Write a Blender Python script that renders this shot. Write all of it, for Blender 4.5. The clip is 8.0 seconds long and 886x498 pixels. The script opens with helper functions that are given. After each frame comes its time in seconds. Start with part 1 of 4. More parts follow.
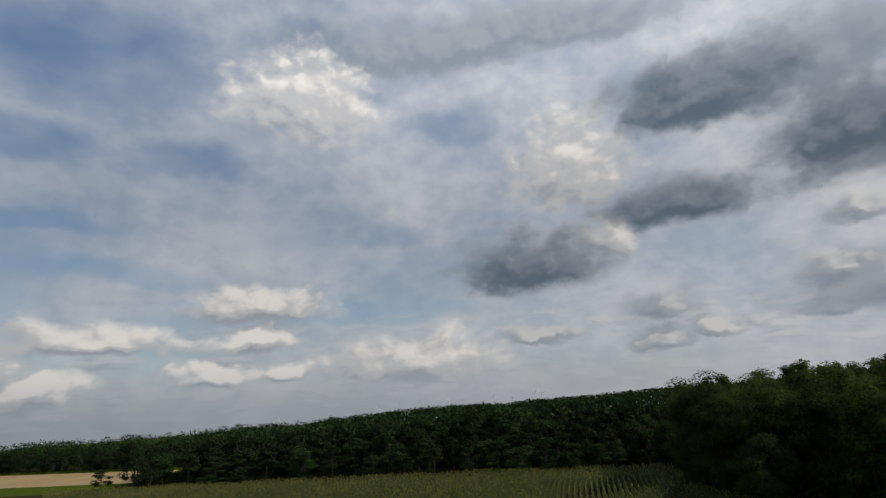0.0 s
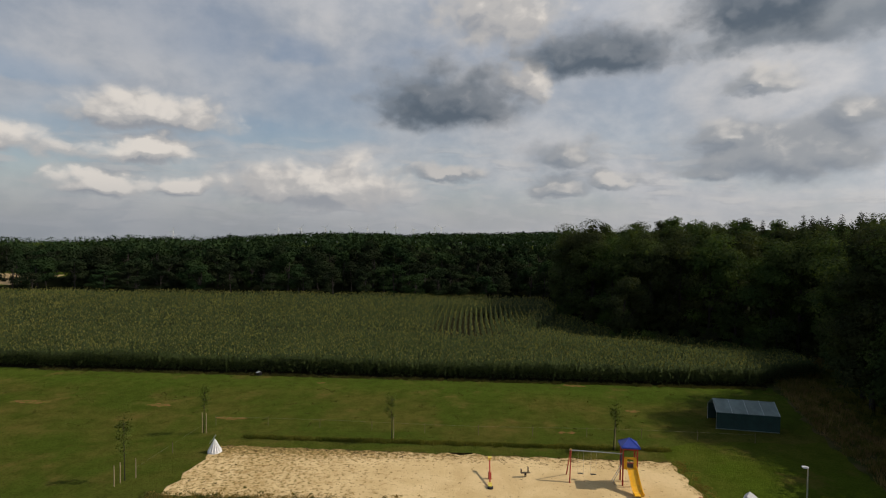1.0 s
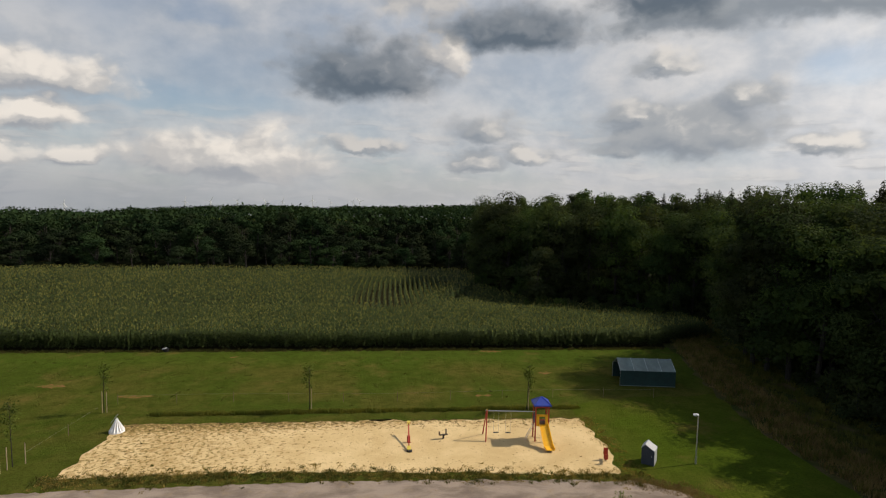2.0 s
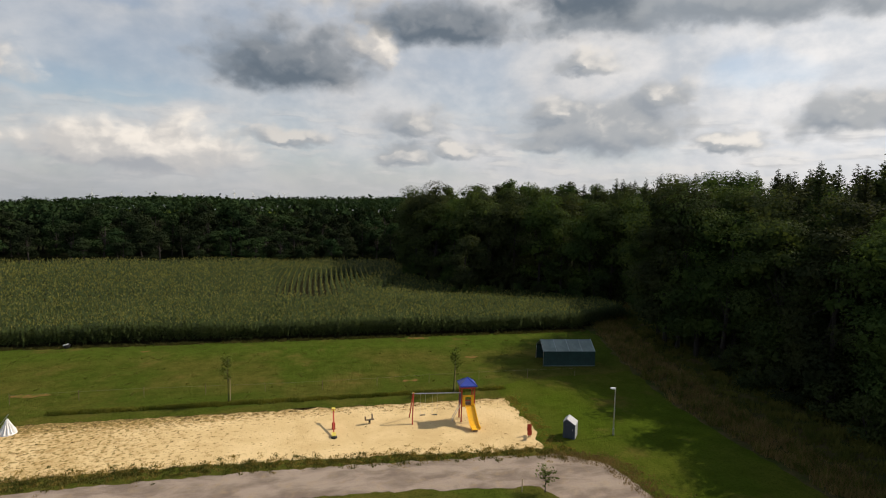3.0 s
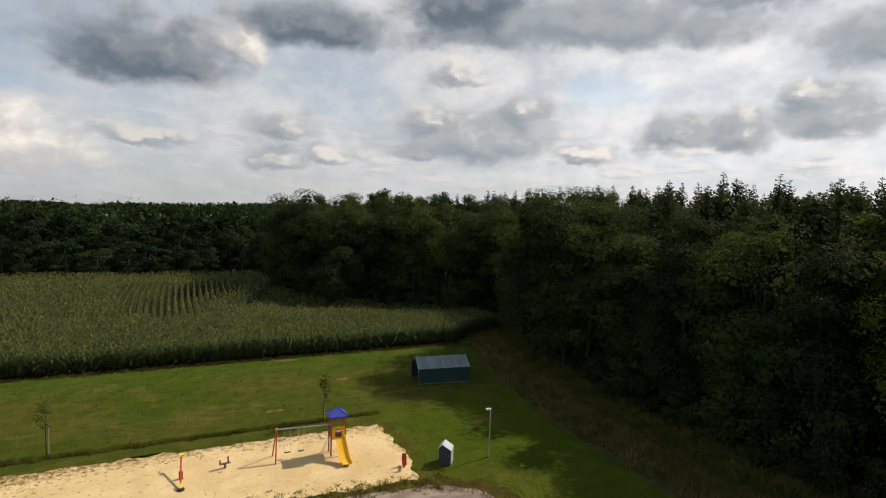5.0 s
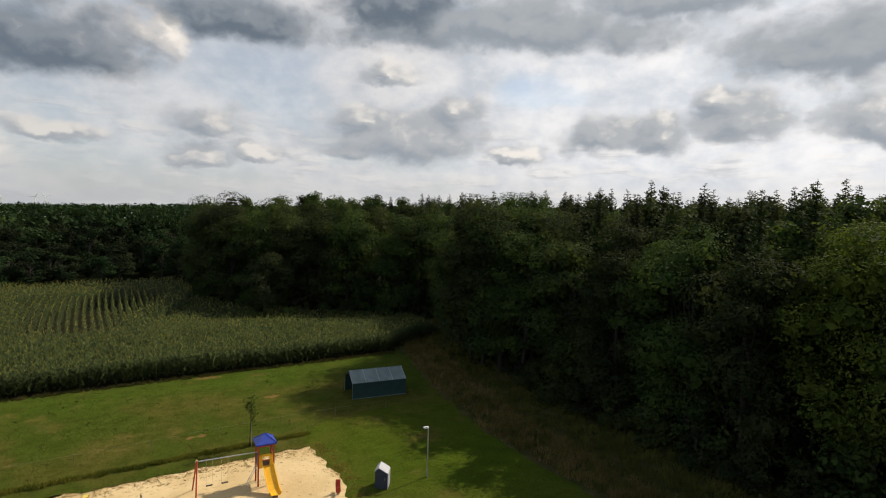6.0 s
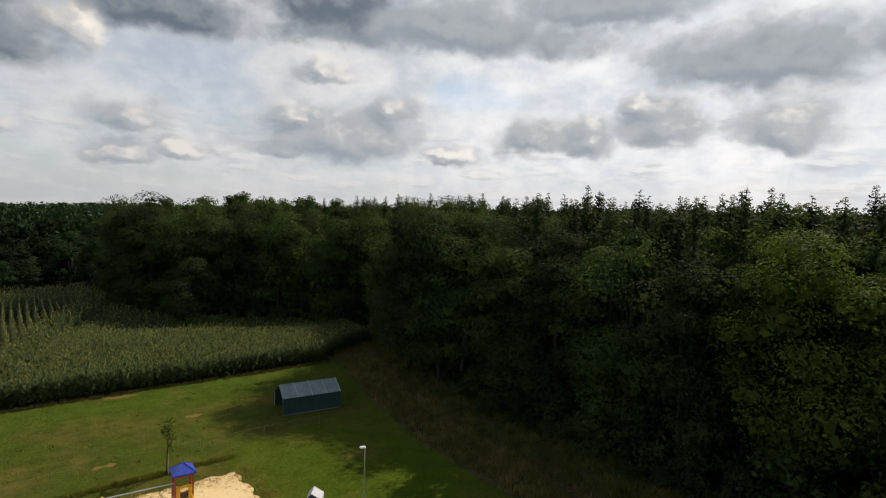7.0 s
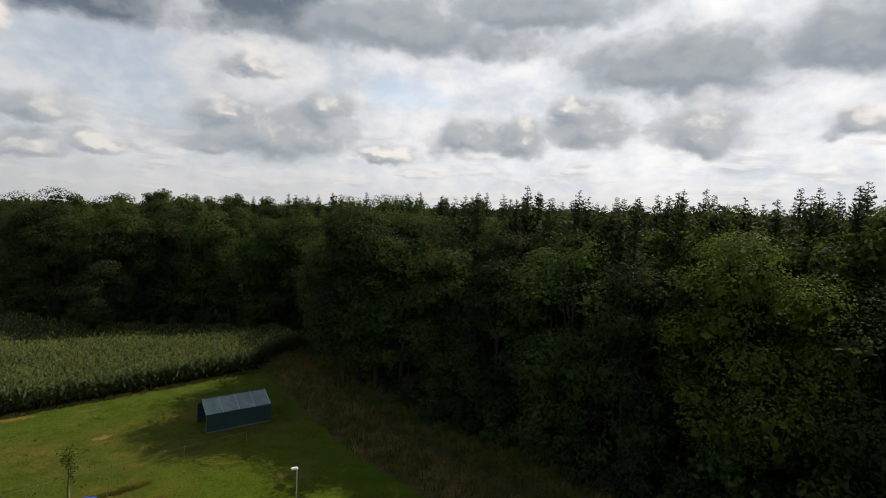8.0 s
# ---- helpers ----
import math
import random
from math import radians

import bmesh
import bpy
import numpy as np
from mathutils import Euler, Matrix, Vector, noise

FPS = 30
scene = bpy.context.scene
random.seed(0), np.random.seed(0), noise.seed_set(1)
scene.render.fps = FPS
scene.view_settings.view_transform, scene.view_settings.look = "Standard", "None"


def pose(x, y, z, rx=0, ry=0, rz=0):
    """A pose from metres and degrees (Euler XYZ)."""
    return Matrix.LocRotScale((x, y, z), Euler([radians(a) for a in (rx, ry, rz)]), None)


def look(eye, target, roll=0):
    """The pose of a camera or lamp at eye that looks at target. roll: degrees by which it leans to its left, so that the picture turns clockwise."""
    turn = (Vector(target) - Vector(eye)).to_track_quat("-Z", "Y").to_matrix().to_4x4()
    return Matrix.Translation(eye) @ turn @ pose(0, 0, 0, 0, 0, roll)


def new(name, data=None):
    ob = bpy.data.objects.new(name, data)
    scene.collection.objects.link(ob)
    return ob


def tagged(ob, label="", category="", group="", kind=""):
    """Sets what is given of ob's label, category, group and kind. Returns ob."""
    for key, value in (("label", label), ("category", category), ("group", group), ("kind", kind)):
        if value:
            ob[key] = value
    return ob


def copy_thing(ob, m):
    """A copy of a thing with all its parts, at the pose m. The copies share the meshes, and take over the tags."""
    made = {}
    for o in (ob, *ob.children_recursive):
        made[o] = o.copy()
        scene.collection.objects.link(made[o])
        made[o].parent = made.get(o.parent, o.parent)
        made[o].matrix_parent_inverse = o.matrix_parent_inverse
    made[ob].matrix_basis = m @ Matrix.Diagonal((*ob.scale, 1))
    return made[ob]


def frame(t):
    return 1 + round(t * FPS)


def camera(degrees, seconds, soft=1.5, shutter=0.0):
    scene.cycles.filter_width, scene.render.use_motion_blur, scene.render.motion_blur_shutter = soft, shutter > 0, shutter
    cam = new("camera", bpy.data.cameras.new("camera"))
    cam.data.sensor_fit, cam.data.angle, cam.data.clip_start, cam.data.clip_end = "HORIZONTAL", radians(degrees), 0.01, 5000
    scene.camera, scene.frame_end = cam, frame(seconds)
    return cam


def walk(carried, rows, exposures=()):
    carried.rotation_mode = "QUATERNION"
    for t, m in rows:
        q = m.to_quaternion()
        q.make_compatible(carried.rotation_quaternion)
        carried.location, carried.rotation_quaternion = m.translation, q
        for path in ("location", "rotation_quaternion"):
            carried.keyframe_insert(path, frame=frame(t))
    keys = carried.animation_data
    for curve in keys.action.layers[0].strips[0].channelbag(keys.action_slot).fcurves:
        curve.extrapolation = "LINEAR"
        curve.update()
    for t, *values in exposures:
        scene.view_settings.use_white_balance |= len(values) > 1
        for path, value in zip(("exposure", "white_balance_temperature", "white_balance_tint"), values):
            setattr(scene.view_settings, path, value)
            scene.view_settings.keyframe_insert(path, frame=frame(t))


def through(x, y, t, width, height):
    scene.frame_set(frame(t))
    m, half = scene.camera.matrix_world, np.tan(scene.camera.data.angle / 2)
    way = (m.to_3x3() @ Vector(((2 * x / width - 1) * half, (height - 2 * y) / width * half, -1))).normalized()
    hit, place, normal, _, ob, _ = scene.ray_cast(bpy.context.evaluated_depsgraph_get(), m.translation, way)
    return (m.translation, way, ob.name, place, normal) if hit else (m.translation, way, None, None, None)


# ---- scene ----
cam = camera(77.3, 8.0, soft=1.15)
PATH = [
    (0, (-1.035, -3.21, 20.708), (-1.436, -1.322, 21.233), -3.8),
    (0.1, (-1.056, -3.129, 20.707), (-1.437, -1.212, 21.136), -3.0),
    (0.2, (-1.062, -3.049, 20.706), (-1.416, -1.106, 21.025), -1.8),
    (0.3, (-1.051, -2.971, 20.703), (-1.375, -1.006, 20.894), -0.7),
    (0.5, (-1.013, -2.814, 20.698), (-1.265, -0.83, 20.683), 0.5),
    (0.7, (-1.034, -2.646, 20.673), (-1.223, -0.656, 20.607), 0.8),
    (1, (-1.15, -2.502, 20.588), (-1.254, -0.506, 20.514), 0.8),
    (1.5, (-1.154, -2.441, 20.339), (-1.109, -0.443, 20.262), 1.0),
    (1.7, (-1.146, -2.411, 20.256), (-1.043, -0.419, 20.119), 1.0),
    (2.8, (-0.706, -2.078, 19.066), (-0.311, -0.126, 18.888), 1.4),
    (3, (-0.671, -2.021, 18.98), (-0.23, -0.078, 18.8), 1.3),
    (3.5, (-0.505, -1.622, 18.858), (0.043, 0.293, 18.686), 1.4),
    (4, (-0.239, -1.056, 19.086), (0.418, 0.825, 18.92), 1.6),
    (4.5, (0.106, -0.319, 19.446), (0.871, 1.522, 19.288), 1.6),
    (4.7, (0.269, -0.002, 19.543), (1.073, 1.823, 19.392), 1.7),
    (5.8, (1.05, 1.75, 20.637), (2.077, 3.46, 20.492), 1.9),
    (6, (1.187, 2.086, 20.722), (2.258, 3.769, 20.581), 1.8),
    (6.5, (1.663, 2.999, 20.994), (2.831, 4.616, 20.858), 2.0),
    (7, (2.199, 3.982, 21.165), (3.459, 5.529, 21.033), 2.1),
    (7.5, (2.795, 4.955, 21.275), (4.142, 6.428, 21.147), 2.2),
    (8, (3.541, 5.951, 21.294), (4.972, 7.342, 21.167), 2.3),
]
walk(cam, [(t, look(eye, target, roll)) for t, eye, target, roll in PATH], [(0, -0.48, 6500, 10), (0.5, -0.62, 6600, 10), (1.0, -0.40, 6750, 11), (1.5, -0.27, 6850, 11), (2.0, -0.15, 6900, 11), (3.0, 0.0, 6950, 11), (8, 0.08, 6850, 11)])

# ---- light ----
SUN_AZ, SUN_EL = 80.0, 41.0          # degrees clockwise from +y, above the horizon


def nodes_of(owner):
    owner.use_nodes = True
    tree = owner.node_tree
    tree.nodes.clear()
    return tree


class Nodes:
    """Short ways to add and join shader nodes."""

    def __init__(self, tree):
        self.tree = tree

    def add(self, kind, ins=None, **attrs):
        n = self.tree.nodes.new(kind)
        for k, v in attrs.items():
            setattr(n, k, v)
        for k, v in (ins or {}).items():
            if isinstance(v, bpy.types.NodeSocket):
                self.tree.links.new(v, n.inputs[k])
            else:
                n.inputs[k].default_value = v
        return n

    def math(self, op, a, b=0.0, c=0.0, clamp=False):
        return self.add("ShaderNodeMath", {0: a, 1: b, 2: c}, operation=op, use_clamp=clamp).outputs[0]

    def vec(self, op, a, b=(0, 0, 0)):
        n = self.add("ShaderNodeVectorMath", {0: a, 1: b}, operation=op)
        return n.outputs["Value"] if op in ("LENGTH", "DOT_PRODUCT", "DISTANCE") else n.outputs[0]

    def noise(self, vector, scale, detail=4.0, rough=0.55, distortion=0.0):
        return self.add("ShaderNodeTexNoise", {"Vector": vector, "Scale": scale, "Detail": detail, "Roughness": rough, "Distortion": distortion})

    def ramp(self, value, low, high, to_low=0.0, to_high=1.0):
        return self.add("ShaderNodeMapRange", {0: value, 1: low, 2: high, 3: to_low, 4: to_high}, interpolation_type="SMOOTHSTEP").outputs[0]

    def mix(self, fac, a, b, blend="MIX"):
        n = self.add("ShaderNodeMix", None, data_type="RGBA", blend_type=blend)
        for i, v in ((0, fac), (6, a), (7, b)):
            if isinstance(v, bpy.types.NodeSocket):
                self.tree.links.new(v, n.inputs[i])
            else:
                n.inputs[i].default_value = v if i == 0 else (*v, 1.0)[:4]
        return n.outputs[2]


# clouds: azimuth, elevation, half width, half height, in degrees
DARK_CLOUDS = [(-2.8, 13.0, 7.4, 3.3), (12.2, 17.3, 7.6, 2.4), (16, 27.1, 8.7, 3.3), (27, 20.4, 6.4, 3.6)]
HEAVY_CLOUDS = [
    (-6, 35.5, 24, 3.0), (30, 17.8, 10, 2.2), (40, 17.9, 17, 2.8), (54, 20.6, 11, 2.6), (68.6, 15.0, 10, 3.4), (81, 15.6, 8, 3.0), (24, 27, 12, 4), (60, 26, 16, 4), (-64, 12, 8, 2.4),
]
LOW_CLOUDS = [
    (28.2, 7.4, 8.4, 2.5), (33.4, 9.8, 2.8, 1.6), (24.0, 9.0, 3.4, 1.3), (8.6, 4.6, 3.2, 1.1), (13.6, 5.0, 2.2, 0.8), (26.8, 13.2, 2.5, 1.0), (48.2, 7.4, 4.0, 2.0), (53.2, 7.7, 2.5, 2.2),
    (60.0, 9.2, 4.6, 2.5), (57.6, 10.6, 2.6, 1.4), (70.2, 9.3, 4.2, 2.4), (9.3, 7.4, 3.6, 1.5), (82.3, 9.3, 2.6, 1.3), (22.4, 5.8, 2.6, 1.0), (39.4, 5.9, 2.9, 0.9),
    (96, 10, 7, 2.4), (-3, 5.8, 4, 0.8),
]
WHITE_CLOUDS = [
    (-26.5, 30.6, 7.6, 3.8), (1.8, 22.6, 5.6, 4.6), (-15.2, 4.3, 8.4, 2.3), (-44.1, 7.1, 6.8, 1.5), (-31.8, 7.0, 3.4, 1.1), (-31.0, 10.0, 6.2, 1.6), (-34.8, 4.0, 4.0, 1.1), (-27.5, 3.9, 3.0, 1.0),
    (-48.5, 2.9, 3.9, 1.2), (4.9, 15.0, 2.3, 1.7), (-56, 5, 6, 1.6),
]
BLUE_GAPS = [
    (-48, 32, 11, 5), (-39, 23.4, 6, 1.6), (-52, 24, 6, 2), (-17.6, 17.1, 3.6, 1.5), (-20, 9.0, 11, 1.2), (-43, 13, 9, 1.0), (-26.5, 36, 6, 1.6), (-50, 17, 6, 1.2), (42, 11.6, 5, 1.4), (-10, 28, 5, 2),
]


def make_world():
    w = bpy.data.worlds.new("sky")
    scene.world = w
    g = Nodes(nodes_of(w))
    way = g.add("ShaderNodeTexCoord").outputs["Generated"]
    xyz = g.add("ShaderNodeSeparateXYZ", {0: way})
    az = g.math("MULTIPLY", g.math("ARCTAN2", xyz.outputs[0], xyz.outputs[1]), 57.2958)
    el = g.math("MULTIPLY", g.math("ARCSINE", xyz.outputs[2]), 57.2958)
    place = g.add("ShaderNodeCombineXYZ", {0: az, 1: el, 2: 0.0}).outputs[0]
    layer = g.vec("MULTIPLY", place, (0.72, 1.0, 1.0))

    def shaken(src, scale, amount, detail, rough=0.5):
        n = g.noise(src, scale, detail, rough)
        return g.vec("MULTIPLY", g.vec("SUBTRACT", n.outputs["Color"], (0.5, 0.5, 0.5)), (amount * 1.5, amount, 0))

    bent = g.vec("ADD", layer, shaken(layer, 0.16, 1.4, 2.0))
    drift = g.vec("ADD", place, shaken(layer, 0.12, 3.6, 2.0))
    soft = g.vec("ADD", drift, shaken(layer, 0.40, 2.6, 6.0, 0.52))

    def nearest(spots, src):
        """One inside, falling to zero at the clouds' outline; their undersides are flatter than their tops."""
        flat = g.add("ShaderNodeSeparateXYZ", {0: src})
        best = None
        for a, e, rx, ry in spots:
            across = g.math("MULTIPLY_ADD", flat.outputs[0], 1 / rx, -a / rx)
            rise = g.math("MULTIPLY_ADD", flat.outputs[1], 0.85 / ry, -0.85 * (e - ry * 0.25) / ry)
            rise = g.math("MAXIMUM", rise, g.math("MULTIPLY", rise, -1.7))
            d = g.math("MULTIPLY_ADD", across, across, g.math("MULTIPLY", rise, rise))
            best = d if best is None else g.math("SMOOTH_MIN", best, d, 0.3)
        return g.math("SUBTRACT", 1.0, g.math("SQRT", g.math("MAXIMUM", best, 0.0)))

    def heap(src):
        """Cauliflower heaps: lumps within lumps."""
        bulge = g.add("ShaderNodeTexVoronoi", {"Vector": src, "Scale": 0.48, "Smoothness": 0.7, "Detail": 2.0, "Roughness": 0.55}, feature="SMOOTH_F1").outputs["Distance"]
        return g.math("SUBTRACT", g.noise(src, 0.50, 6.0, 0.52).outputs["Fac"], g.math("MULTIPLY", bulge, 0.45))

    rolled = g.vec("ADD", bent, shaken(layer, 0.8, 0.8, 4.0, 0.5))
    sunny_side = (0.55, 0.85, 0)
    lumps = heap(rolled)
    lumps_beyond = heap(g.vec("ADD", rolled, sunny_side))
    fine = g.noise(bent, 0.5, 6.0, 0.55).outputs["Fac"]
    broad = g.noise(bent, 0.11, 4.0, 0.5).outputs["Fac"]
    combed = g.vec("MULTIPLY", g.vec("ADD", place, shaken(layer, 0.07, 7.0, 2.0)), (0.07, 0.13, 1))
    streak = g.noise(combed, 1.0, 4.0, 0.42).outputs["Fac"]

    def tinted(a, amount):
        return g.vec("MULTIPLY", a, g.add("ShaderNodeCombineXYZ", {0: amount, 1: amount, 2: amount}).outputs[0])

    sunward = g.ramp(az, -30, 85)
    air = g.add("ShaderNodeTexSky", None, sky_type="NISHITA", sun_disc=False, sun_elevation=radians(SUN_EL), sun_rotation=radians(SUN_AZ))
    clear = g.vec("MULTIPLY", air.outputs[0], (0.108, 0.114, 0.118))
    # thin high cloud, thicker and brighter towards the sun
    blue = nearest(BLUE_GAPS, soft)
    amount = g.math("ADD", g.ramp(streak, 0.26, 0.70, 0.45, 0.92), g.ramp(az, -50, 60, -0.1, 0.4))
    amount = g.math("SUBTRACT", amount, g.ramp(blue, -0.5, 0.5, 0.0, 0.34), clamp=True)
    veil = g.mix(g.ramp(g.math("ADD", g.math("MULTIPLY", broad, 0.55), g.math("MULTIPLY", fine, 0.45)), 0.34, 0.66), (0.45, 0.50, 0.57), (0.68, 0.695, 0.725))
    glow = g.ramp(g.vec("DOT_PRODUCT", way, (math.sin(radians(74)) * 0.97, math.cos(radians(74)) * 0.97, 0.2)), 0.6, 1.0, 1.0, 1.3)
    veil = tinted(veil, g.math("MULTIPLY", glow, g.ramp(az, -55, 25, 0.93, 1.02)))
    sky = g.mix(amount, clear, veil)
    rim = g.mix(sunward, (0.62, 0.615, 0.61), (0.93, 0.91, 0.88))

    # clouds of a set place: bright towards the sun and along thin edges, grey below
    def clouds(spots, under, base, top, ragged, edge, cover, low, high, lining):
        nonlocal sky
        here = g.math("ADD", nearest(spots, soft), g.math("MULTIPLY_ADD", lumps, ragged, 0.36))
        beyond = g.math("ADD", nearest(spots, g.vec("ADD", soft, sunny_side)), g.math("MULTIPLY_ADD", lumps_beyond, ragged, 0.36))
        lit = g.math("SUBTRACT", here, beyond)
        half = (low + high) / 2
        tone = g.mix(g.ramp(lit, low, half), under, base)
        tone = g.mix(g.ramp(lit, half, high), tone, top)
        tone = g.mix(g.ramp(here, 0.0, 0.55, lining, 0.0), tone, rim)
        sky = g.mix(g.ramp(here, 0.0, edge, 0.0, cover), sky, tone)

    # a belt of small far heaps low in the sky
    belt = g.noise(g.vec("MULTIPLY", bent, (0.30, 0.95, 1)), 0.9, 5.0, 0.5).outputs["Fac"]
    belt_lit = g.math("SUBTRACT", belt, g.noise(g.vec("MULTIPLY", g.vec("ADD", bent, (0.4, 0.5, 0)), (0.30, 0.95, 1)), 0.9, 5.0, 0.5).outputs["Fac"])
    belt_tone = g.mix(g.ramp(belt_lit, -0.08, 0.10), g.mix(sunward, (0.37, 0.40, 0.45), (0.50, 0.52, 0.55)), g.mix(0.6, veil, rim))
    sky = g.mix(g.math("MULTIPLY", g.ramp(belt, 0.46, 0.64, 0.0, 0.6), g.ramp(el, 6.0, 10.0, 1.0, 0.0)), sky, belt_tone)
    clouds(HEAVY_CLOUDS, (0.265, 0.310, 0.365), (0.35, 0.39, 0.435), rim, 0.85, 0.95, 0.95, -0.30, 1.1, 0.40)
    clouds(WHITE_CLOUDS, (0.37, 0.40, 0.45), (0.58, 0.58, 0.585), (0.92, 0.88, 0.83), 0.95, 0.75, 0.94, -0.55, 0.55, 0.06)
    clouds(LOW_CLOUDS, (0.29, 0.335, 0.395), g.mix(sunward, (0.37, 0.405, 0.45), (0.42, 0.455, 0.495)), rim, 0.9, 0.85, 0.94, -0.50, 0.90, g.math("MULTIPLY", sunward, 0.48))
    clouds(DARK_CLOUDS, (0.118, 0.158, 0.208), (0.225, 0.262, 0.31), (0.55, 0.56, 0.58), 0.85, 0.95, 0.96, -0.20, 0.95, 0.10)
    # haze along the horizon; open deep sky overhead
    haze = g.mix(g.ramp(az, -60, 70), (0.30, 0.345, 0.41), (0.64, 0.645, 0.66))
    sky = g.mix(g.ramp(el, -1.0, 5.5, 0.72, 0.0), sky, haze)
    sky = tinted(sky, g.ramp(el, 16, 36, 1.0, 1.38))
    sky = g.mix(g.ramp(el, 38, 55, 0.0, 0.9), sky, g.vec("MULTIPLY", clear, (0.76, 0.79, 0.79)))
    bg = g.add("ShaderNodeBackground", {"Color": sky, "Strength": 1.0})
    g.add("ShaderNodeOutputWorld", {"Surface": bg.outputs[0]})


make_world()
sun_data = bpy.data.lights.new("sun", "SUN")
sun_data.energy, sun_data.angle, sun_data.color = 4.9, radians(0.53), (1.0, 0.90, 0.77)
sun = new("sun", sun_data)
sun.matrix_world = look((200 * math.sin(radians(SUN_AZ)), 200 * math.cos(radians(SUN_AZ)), 200 * math.tan(radians(SUN_EL))), (0, 0, 0))


# ---- materials ----
def surface(name, build):
    m = bpy.data.materials.new(name)
    g = Nodes(nodes_of(m))
    g.add("ShaderNodeOutputMaterial", {"Surface": build(g)})
    return m


def coat(g, color, rough=0.7, metal=0.0, bump=None, depth=0.02, gloss=0.5):
    ins = {"Base Color": color if isinstance(color, bpy.types.NodeSocket) else (*color, 1.0), "Roughness": rough, "Metallic": metal, "Specular IOR Level": gloss}
    if bump is not None:
        ins["Normal"] = g.add("ShaderNodeBump", {"Height": bump, "Distance": depth, "Strength": 1.0}).outputs[0]
    return g.add("ShaderNodeBsdfPrincipled", ins).outputs[0]


def spot(g):
    return g.add("ShaderNodeTexCoord").outputs["Object"]


def where(g):
    return g.add("ShaderNodeNewGeometry").outputs["Position"]


def foliage(name, dark, light, through=0.35, rough=0.7, clump=0.5, gloss=0.02, mottle=0.28, vary=1.0):
    def build(g):
        island = g.add("ShaderNodeNewGeometry").outputs["Random Per Island"]
        own = g.add("ShaderNodeObjectInfo").outputs["Random"]
        patch = g.noise(where(g), clump, 3.0).outputs["Fac"]
        mixed = g.math("ADD", g.math("MULTIPLY", island, mottle), g.math("MULTIPLY", g.ramp(patch, 0.3, 0.7), 1 - mottle))
        col = g.mix(mixed, dark, light)
        hsv = g.add("ShaderNodeHueSaturation", {"Hue": g.ramp(own, 0, 1, 0.5 - 0.018 * vary, 0.5 + 0.01 * vary), "Saturation": g.ramp(own, 0, 1, 1 - 0.15 * vary, 1 + 0.1 * vary), "Value": g.ramp(own, 0, 1, 1 - 0.28 * vary, 1 + 0.3 * vary), "Color": col}).outputs[0]
        face = coat(g, hsv, rough, gloss=gloss)
        lit = g.add("ShaderNodeBsdfTranslucent", {"Color": g.vec("MULTIPLY", hsv, (1.5, 1.45, 0.8))}).outputs[0]
        return g.add("ShaderNodeMixShader", {0: through, 1: face, 2: lit}).outputs[0]
    return surface(name, build)


def plain(name, color, rough=0.6, metal=0.0, wear=0.25, scale=6.0, depth=0.004):
    """Painted, moulded or weathered stuff: colour with stains and fine relief."""
    def build(g):
        big = g.noise(spot(g), scale, 5.0, 0.6).outputs["Fac"]
        fine = g.noise(spot(g), scale * 12, 4.0, 0.6).outputs["Fac"]
        tone = g.mix(g.ramp(big, 0.35, 0.7), [c * (1 - wear) for c in color], color)
        tone = g.mix(g.ramp(fine, 0.55, 0.75, 0, wear), tone, [c * 0.6 + 0.04 for c in color])
        return coat(g, tone, g.ramp(fine, 0.3, 0.7, rough * 0.8, min(1, rough * 1.15)), metal, fine, depth)
    return surface(name, build)


def meadow(young, olive, dark):
    def build(g):
        p = where(g)
        wide = g.noise(p, 0.09, 5.0, 0.6, 0.4).outputs["Fac"]
        mid = g.noise(p, 0.55, 6.0, 0.7).outputs["Fac"]
        fine = g.noise(p, 5.0, 6.0, 0.8).outputs["Fac"]
        col = g.mix(g.ramp(wide, 0.38, 0.62), young, olive)
        reach = g.add("ShaderNodeSeparateXYZ", {0: p}).outputs[1]
        wet = g.math("ADD", reach, g.math("MULTIPLY", mid, 8.0))
        col = g.mix(g.ramp(wet, 66.5, 72.5, 0.0, 0.75), col, (0.056, 0.096, 0.012))
        col = g.mix(g.ramp(mid, 0.40, 0.64, 0.0, 0.6), col, [c * 0.66 for c in young])
        col = g.mix(g.ramp(fine, 0.46, 0.68, 0.0, 0.85), col, dark)
        dry = g.noise(g.vec("ADD", p, (31, 7, 0)), 0.20, 6.0, 0.7).outputs["Fac"]
        col = g.mix(g.ramp(dry, 0.52, 0.72, 0.0, 0.6), col, (0.135, 0.100, 0.030))
        return coat(g, col, 0.95, bump=g.math("ADD", fine, g.math("MULTIPLY", mid, 1.5)), depth=0.12, gloss=0.0)
    return build


